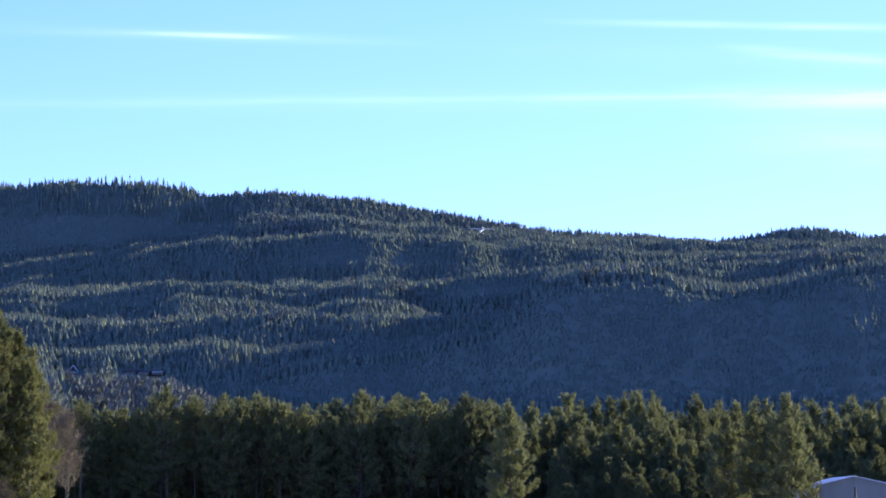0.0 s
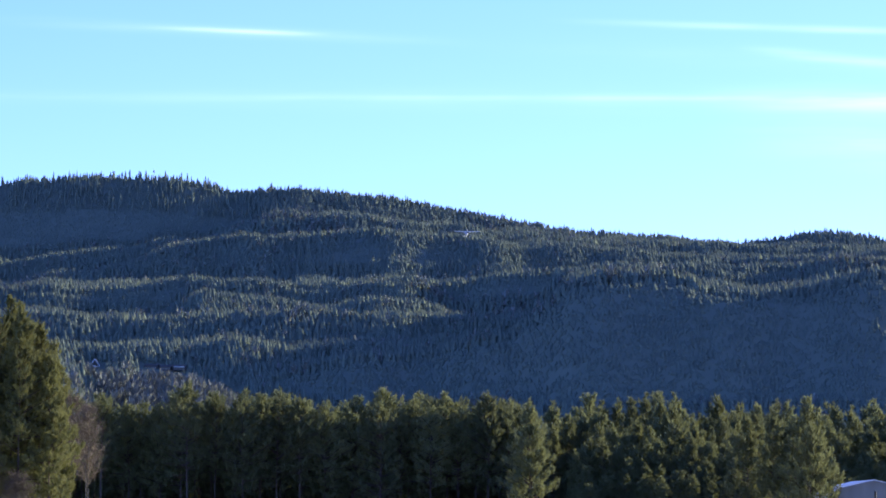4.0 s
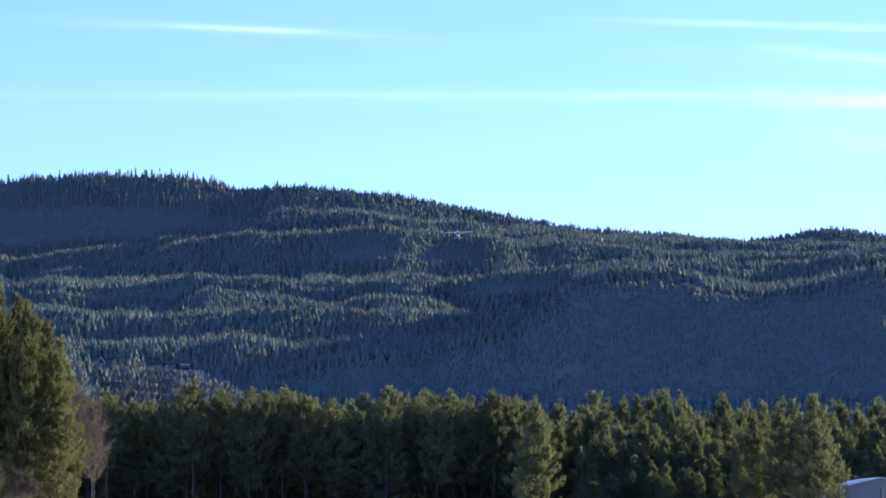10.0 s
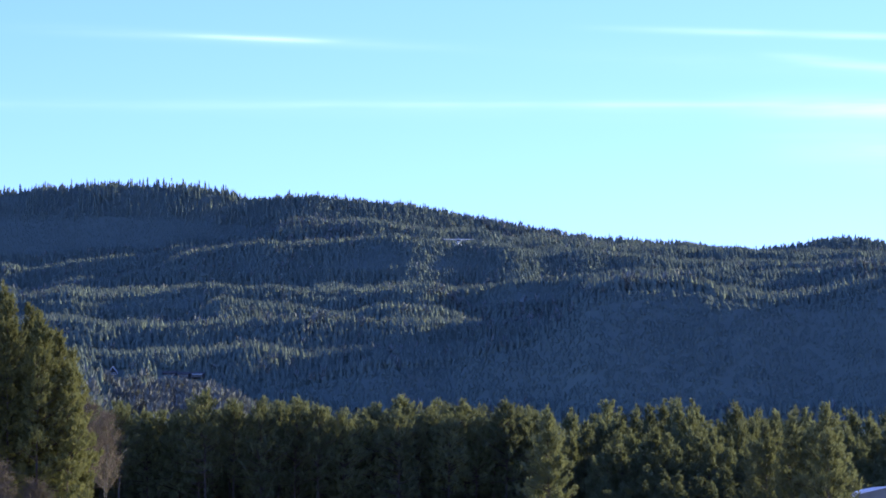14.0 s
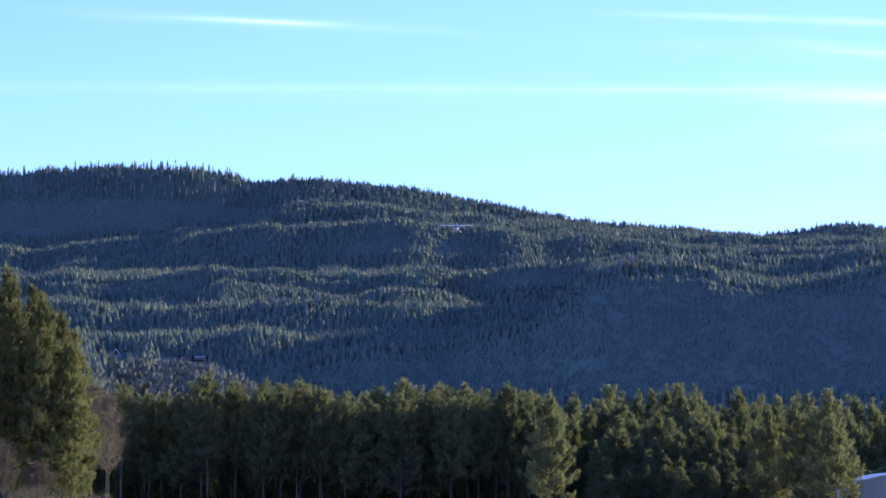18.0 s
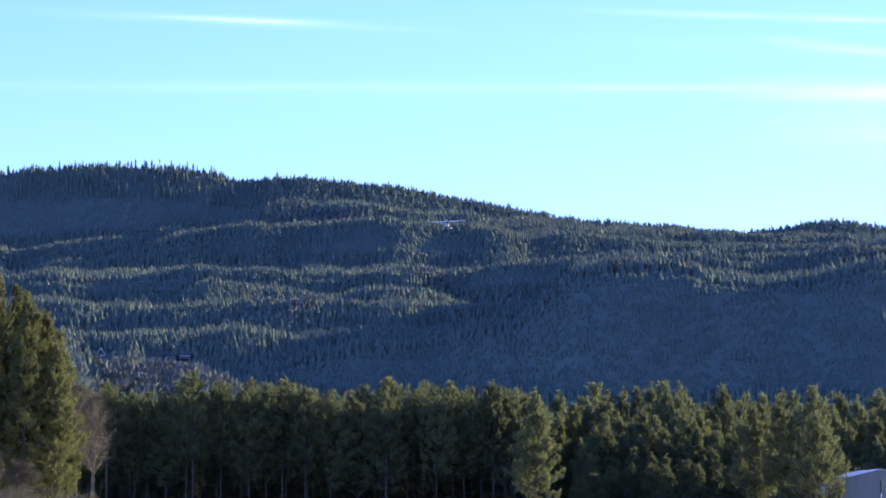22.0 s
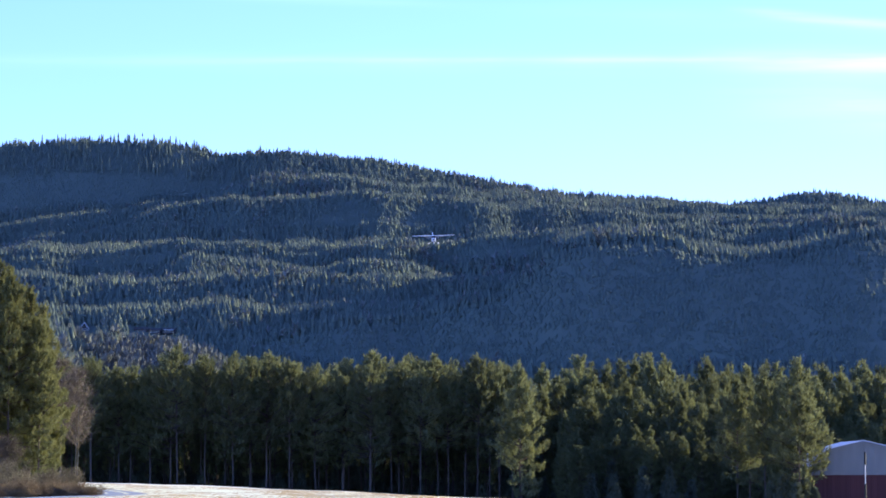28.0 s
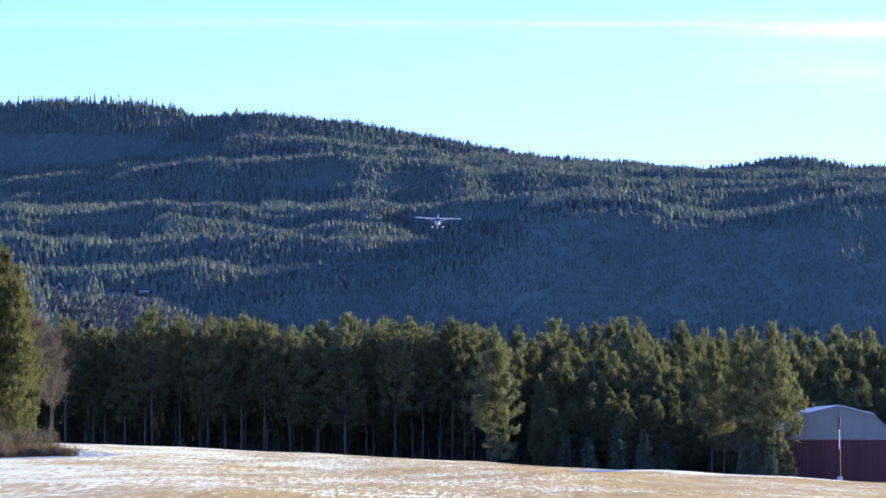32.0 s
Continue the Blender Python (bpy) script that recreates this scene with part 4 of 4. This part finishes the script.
# ---- light aeroplane ----
def aeroplane():
    """High-winged four-seater with struts and fixed nose wheel. Nose along -y, wing span along x."""
    ob = thing("light_aeroplane", "white high-wing light aeroplane with fixed gear on its landing approach", "aeroplane")

    def oval(y, w, h, z, n=16, square=0.75):
        ring = []
        for i in range(n):
            a = 2 * math.pi * i / n
            c, s = math.cos(a), math.sin(a)
            ring.append((w / 2 * math.copysign(abs(c) ** square, c), y, z + h / 2 * math.copysign(abs(s) ** square, s)))
        return ring

    bm = bmesh.new()
    loft(bm, [oval(-2.15, 0.50, 0.52, -0.55), oval(-2.05, 0.78, 0.78, -0.55), oval(-1.2, 1.0, 0.98, -0.52), oval(-0.75, 1.08, 1.1, -0.47), oval(-0.1, 1.14, 1.42, -0.30),
              oval(1.2, 1.12, 1.42, -0.30), oval(2.0, 0.92, 1.10, -0.22), oval(3.4, 0.56, 0.66, -0.14), oval(4.9, 0.26, 0.34, -0.06), oval(5.35, 0.08, 0.18, -0.02)])
    fus = part("fuselage", bm, M_PLANE, ob, smooth=True)
    bm = bmesh.new()
    loft(bm, [oval(-2.17, 0.54, 0.56, -0.55), oval(-2.06, 0.82, 0.82, -0.55), oval(-1.2, 1.03, 1.01, -0.52), oval(-0.98, 1.06, 1.05, -0.50)])
    cowl = part("cowling", bm, M_PLANE, fus, "white engine cowling", smooth=True)
    for s in (-1, 1):
        bm = bmesh.new()
        box(bm, 0.26, 0.05, 0.16, (s * 0.2, -2.175, -0.42), bevel=0.01)
        part("air_intake", bm, M_DARK, cowl)
    bm = bmesh.new()
    loft(bm, [oval(-0.93, 0.92, 0.10, -0.02), oval(-0.50, 1.06, 0.34, 0.16), oval(-0.12, 1.12, 0.30, 0.32)])
    part("windscreen", bm, M_GLASS, fus, "dark windscreen")
    for s in (-1, 1):
        bm = bmesh.new()
        box(bm, 0.03, 1.7, 0.42, (s * 0.565, 0.6, 0.08), bevel=0.01)
        part("side_window", bm, M_GLASS, fus)
        bm = bmesh.new()
        box(bm, 0.02, 4.2, 0.13, (s * 0.535, 0.1, -0.45), bevel=0.005)
        part("stripe", bm, M_PLANE_TRIM, fus)

    def section(x, chord, lead, z, thick):
        prof = ((0, 0), (0.04, 0.42), (0.2, 0.7), (0.45, 0.62), (1.0, 0.02), (0.6, -0.25), (0.2, -0.34), (0.04, -0.26))
        return [(x, lead + chord * u, z + thick * v) for u, v in prof]

    for s in (-1, 1):
        bm = bmesh.new()
        loft(bm, [section(s * 0.0, 1.63, -0.35, 0.50, 0.21), section(s * 2.6, 1.63, -0.35, 0.535, 0.21), section(s * 5.2, 1.14, -0.2, 0.585, 0.15), section(s * 5.45, 0.9, -0.05, 0.60, 0.08)])
        wing = part("wing", bm, M_PLANE, ob)
        bm = bmesh.new()
        box(bm, 2.2, 0.36, 0.05, (s * 1.65, 1.24, 0.44), (22, 0, 0), 0.01)
        part("flap", bm, M_PLANE, wing)
        bm = bmesh.new()
        box(bm, 2.2, 0.26, 0.04, (s * 4.0, 1.02, 0.60), (2, s * -1.8, 0), 0.01)
        part("aileron", bm, M_PLANE, wing)
        bm = bmesh.new()
        rod(bm, (s * 0.55, 0.1, -0.72), (s * 2.55, 0.15, 0.50), 0.025, 0.022, 8)
        part("wing_strut", bm, M_STEEL, ob)
        bm = bmesh.new()
        loft(bm, [section(0, 0.95, 4.35, 0.12, 0.10), section(s * 1.65, 0.62, 4.55, 0.14, 0.06)])
        part("tailplane", bm, M_PLANE, ob)
        bm = bmesh.new()
        rod(bm, (s * 0.42, 0.55, -0.92), (s * 1.16, 0.6, -1.45), 0.035, 0.028, 8)
        leg = part("gear_leg", bm, M_STEEL, ob)
        bm = bmesh.new()
        loft(bm, [oval(0.16, 0.10, 0.14, -1.44, 10), oval(0.36, 0.30, 0.42, -1.46, 10), oval(0.70, 0.30, 0.40, -1.46, 10), oval(1.15, 0.06, 0.10, -1.40, 10)])
        bmesh.ops.translate(bm, verts=bm.verts, vec=(s * 1.2, 0, 0))
        part("wheel_fairing", bm, M_PLANE, leg, smooth=True)
        bm = bmesh.new()
        rod(bm, (s * 1.2 - 0.075, 0.6, -1.56), (s * 1.2 + 0.075, 0.6, -1.56), 0.2, 0.2, 16)
        part("wheel", bm, M_TYRE, leg)
    bm = bmesh.new()
    prof = [(3.75, 0.08), (4.35, 0.42), (4.85, 1.52), (5.42, 1.56), (5.55, 0.3), (5.4, -0.06)]
    loft(bm, [[(-0.09, y, z) for y, z in prof], [(0.09, y, z) for y, z in prof]])
    fin = part("fin", bm, M_PLANE, ob)
    bm = bmesh.new()
    box(bm, 0.20, 0.30, 0.20, (0, 5.1, 1.3), bevel=0.01)
    part("beacon", bm, M_PLANE_TRIM, fin)
    bm = bmesh.new()
    rod(bm, (0, -1.55, -0.9), (0, -1.62, -1.42), 0.06, 0.05, 8)
    leg = part("nose_leg", bm, M_PLANE, ob)
    bm = bmesh.new()
    loft(bm, [oval(-1.98, 0.10, 0.12, -1.42, 10), oval(-1.8, 0.28, 0.40, -1.44, 10), oval(-1.45, 0.28, 0.38, -1.44, 10), oval(-1.05, 0.06, 0.10, -1.40, 10)])
    part("wheel_fairing", bm, M_PLANE, leg, smooth=True)
    bm = bmesh.new()
    rod(bm, (-0.06, -1.6, -1.53), (0.06, -1.6, -1.53), 0.18, 0.18, 16)
    part("wheel", bm, M_TYRE, leg)
    bm = bmesh.new()
    rod(bm, (0, -2.14, -0.55), (0, -2.46, -0.55), 0.17, 0.03, 14)
    hub = part("spinner", bm, M_STEEL, ob, smooth=True)
    for s in (-1, 1):
        bm = bmesh.new()
        box(bm, 0.10, 0.025, 0.80, (0, -2.24, -0.55 + s * 0.50), (0, 0, s * 28), 0.008)
        part("propeller_blade", bm, M_DARK, hub)
    return ob


PLANE = aeroplane()


# ---- field details ----
def snow_edge():
    """Snow left along the field's far rim, and shade-coloured ruts on the track that bends round the wood."""
    rng = np.random.default_rng(21)

    def strip(name, xs, ys, wide, lift, mat, label):
        xs, ys = np.asarray(xs), np.asarray(ys)
        d = np.stack([np.gradient(xs), np.gradient(ys)], 1)
        d /= np.linalg.norm(d, axis=1, keepdims=True)
        nrm = np.stack([-d[:, 1], d[:, 0]], 1)
        cols = []
        for k, f in ((-1, 0), (-0.6, 1), (0, 1.2), (0.6, 1), (1, 0)):
            w = wide * k * rng.uniform(0.7, 1.15, len(xs))
            px, py = xs + nrm[:, 0] * w, ys + nrm[:, 1] * w
            cols.append(np.stack([px, py, land(px, py) + lift * f - 0.01], 1))
        v = np.stack(cols, 1).reshape(-1, 3)
        a = np.arange(len(v)).reshape(len(xs), 5)
        q = np.stack([a[:-1, :-1], a[:-1, 1:], a[1:, 1:], a[1:, :-1]], -1).reshape(-1, 4)
        me = fast_mesh(name, v, q, mat)
        me.shade_smooth()
        return tagged(part(name, me, None), label, "snow", kind="structure")

    x = np.arange(21, 80, 0.8)
    strip("snow_bank", x, field_edge(x) - 4 + 0.6 * np.sin(x), 9.5, 0.12, M_SNOW, "low white snow bank along the far rim of the field")
    x = np.arange(-46, -6, 0.6)
    strip("snow_drift", x, field_edge(x) - 5, 3.4 * np.clip((-x - 5) / 26, 0.12, 1), 0.05, M_SNOW, "thin white snow drift at the top of the field")
    for off in (0.0, 1.3, 2.9):
        a = np.linspace(-1.75, 1.25, 80)
        strip("wheel_rut", -32.0 + (5.6 + off) * np.cos(a), 256 + (26 + 2.5 * off) * np.sin(a), 0.5 + 0.35 * np.maximum(np.cos(a), 0), 0.025, M_RUT_SHADE, "wheel rut of the bending farm track, shade painted grey")


snow_edge()


def stubble():
    rng = np.random.default_rng(31)
    n = 160000
    y = np.sqrt(rng.uniform(95 ** 2, 384 ** 2, n))
    x = y * rng.uniform(-0.135, 0.128, n)
    drift = np.sin(x * 0.35 + y * 0.05) + np.sin(x * 0.13 - y * 0.09 + 2) + np.clip(-x / 22, -0.3, 1.2)
    keep = rng.uniform(-1.2, 1.6, n) > drift
    x, y = x[keep], y[keep]
    keep = y < field_edge(x) - 7
    x, y = x[keep], y[keep]
    n = len(x)
    base = np.stack([x, y, land(x, y) - 0.02], 1)
    a = rng.uniform(0, 6.28, n)
    side = np.stack([np.cos(a), np.sin(a), 0 * a], 1) * rng.uniform(0.012, 0.03, n)[:, None]
    tip = base + np.stack([rng.normal(0, 0.04, n), rng.normal(0, 0.04, n), rng.uniform(0.03, 0.075, n)], 1)
    v = np.stack([base - side, base + side, tip], 1).reshape(-1, 3)
    tagged(part("stubble", fast_mesh("stubble", v, np.arange(len(v)).reshape(-1, 3), M_STRAW), None), "dry yellow grass stubble poking through thin snow", "grass", kind="stuff")


stubble()

# ---- what moves ----
# seconds, x, y, z of the aeroplane on its descent
DESCENT = [
    (0.0, 11.41, 1615.4, 136.29),
    (0.5, 9.06, 1603.4, 134.91),
    (1.0, 6.67, 1591.5, 133.58),
    (1.5, 4.10, 1579.6, 132.09),
    (2.0, 1.88, 1567.6, 131.24),
    (2.5, -0.00, 1555.7, 130.29),
    (3.0, -1.77, 1543.8, 129.20),
    (3.5, -3.38, 1531.8, 128.03),
    (5.5, -6.58, 1484.1, 122.73),
    (6.0, -7.06, 1472.1, 121.48),
    (6.5, -7.48, 1460.2, 120.25),
    (7.0, -7.91, 1448.2, 118.92),
    (7.5, -8.23, 1436.3, 117.90),
    (8.0, -8.53, 1424.4, 117.07),
    (8.5, -8.88, 1412.4, 116.26),
    (9.0, -9.24, 1400.5, 115.34),
    (9.5, -9.54, 1388.6, 114.57),
    (10.0, -9.72, 1376.6, 113.74),
    (10.5, -9.98, 1364.7, 112.92),
    (11.0, -10.26, 1352.7, 112.06),
    (11.5, -10.50, 1340.8, 110.99),
    (12.0, -10.84, 1328.9, 109.98),
    (12.5, -11.39, 1316.9, 109.08),
    (13.0, -11.95, 1305.0, 108.28),
    (13.5, -12.58, 1293.0, 107.57),
    (15.5, -13.71, 1245.3, 103.33),
    (16.0, -13.91, 1233.4, 102.24),
    (16.5, -14.00, 1221.4, 101.14),
    (17.0, -14.13, 1209.5, 100.04),
    (17.5, -13.99, 1197.5, 99.03),
    (18.0, -13.72, 1185.6, 98.16),
    (18.5, -13.46, 1173.7, 97.41),
    (19.0, -13.16, 1161.7, 96.64),
    (19.5, -12.63, 1149.8, 95.84),
    (20.0, -12.14, 1137.9, 95.09),
    (20.5, -11.74, 1125.9, 94.30),
    (21.0, -11.53, 1114.0, 93.46),
    (21.5, -11.21, 1102.0, 92.33),
    (22.0, -10.89, 1090.1, 91.01),
    (22.5, -10.50, 1078.2, 89.52),
    (23.0, -10.21, 1066.2, 87.89),
    (23.5, -10.05, 1054.3, 86.01),
    (24.0, -9.98, 1042.3, 84.09),
    (24.5, -9.89, 1030.4, 82.19),
    (25.0, -9.90, 1018.5, 80.12),
    (25.5, -9.97, 1006.5, 77.94),
    (27.5, -9.57, 958.8, 69.94),
    (28.0, -8.65, 946.8, 68.48),
    (28.5, -7.60, 934.9, 67.09),
    (29.0, -6.58, 923.0, 65.73),
    (29.5, -5.62, 911.0, 64.37),
    (30.0, -4.70, 899.1, 62.93),
    (30.5, -3.75, 887.1, 61.38),
    (31.0, -2.84, 875.2, 59.75),
    (31.5, -2.00, 863.3, 58.31),
    (32.0, -1.22, 851.3, 57.01),
]
# seconds, bank (right-hand wing seen from ahead raised), heading off the line
BANK = [(0, -2.6, -12), (1.5, 0, -6), (3.5, -1, -3), (6, 0, -1), (8, 1, 0), (10, 2, 0), (12, 4, 3), (13.5, 0, 1), (15.5, -0.5, 0), (17, -1, 0), (18, 0, 0), (19, 0.5, 2),
        (20, 4, 2), (21, 0, 0), (22, 3, 3), (22.5, 5, 4), (23, 7, 6), (23.5, 7.5, 8), (24, 10, 10), (24.5, 11, 12), (25, 7.5, 12), (25.5, 4, 9), (27.5, -2, 3), (28, 1.3, 3),
        (29, 1.8, 1), (30, 0, 0), (30.5, 3, 1), (31, 1.2, 0), (32, -1.8, -1)]


def motions():
    tb = [b[0] for b in BANK]
    rows = []
    for t, x, y, z in DESCENT:
        bank, head = np.interp(t, tb, [b[1] for b in BANK]), np.interp(t, tb, [b[2] for b in BANK])
        rows.append((t, pose(x, y, z + 0.2, 3.0, -bank, head)))
    walk(PLANE, rows)


motions()
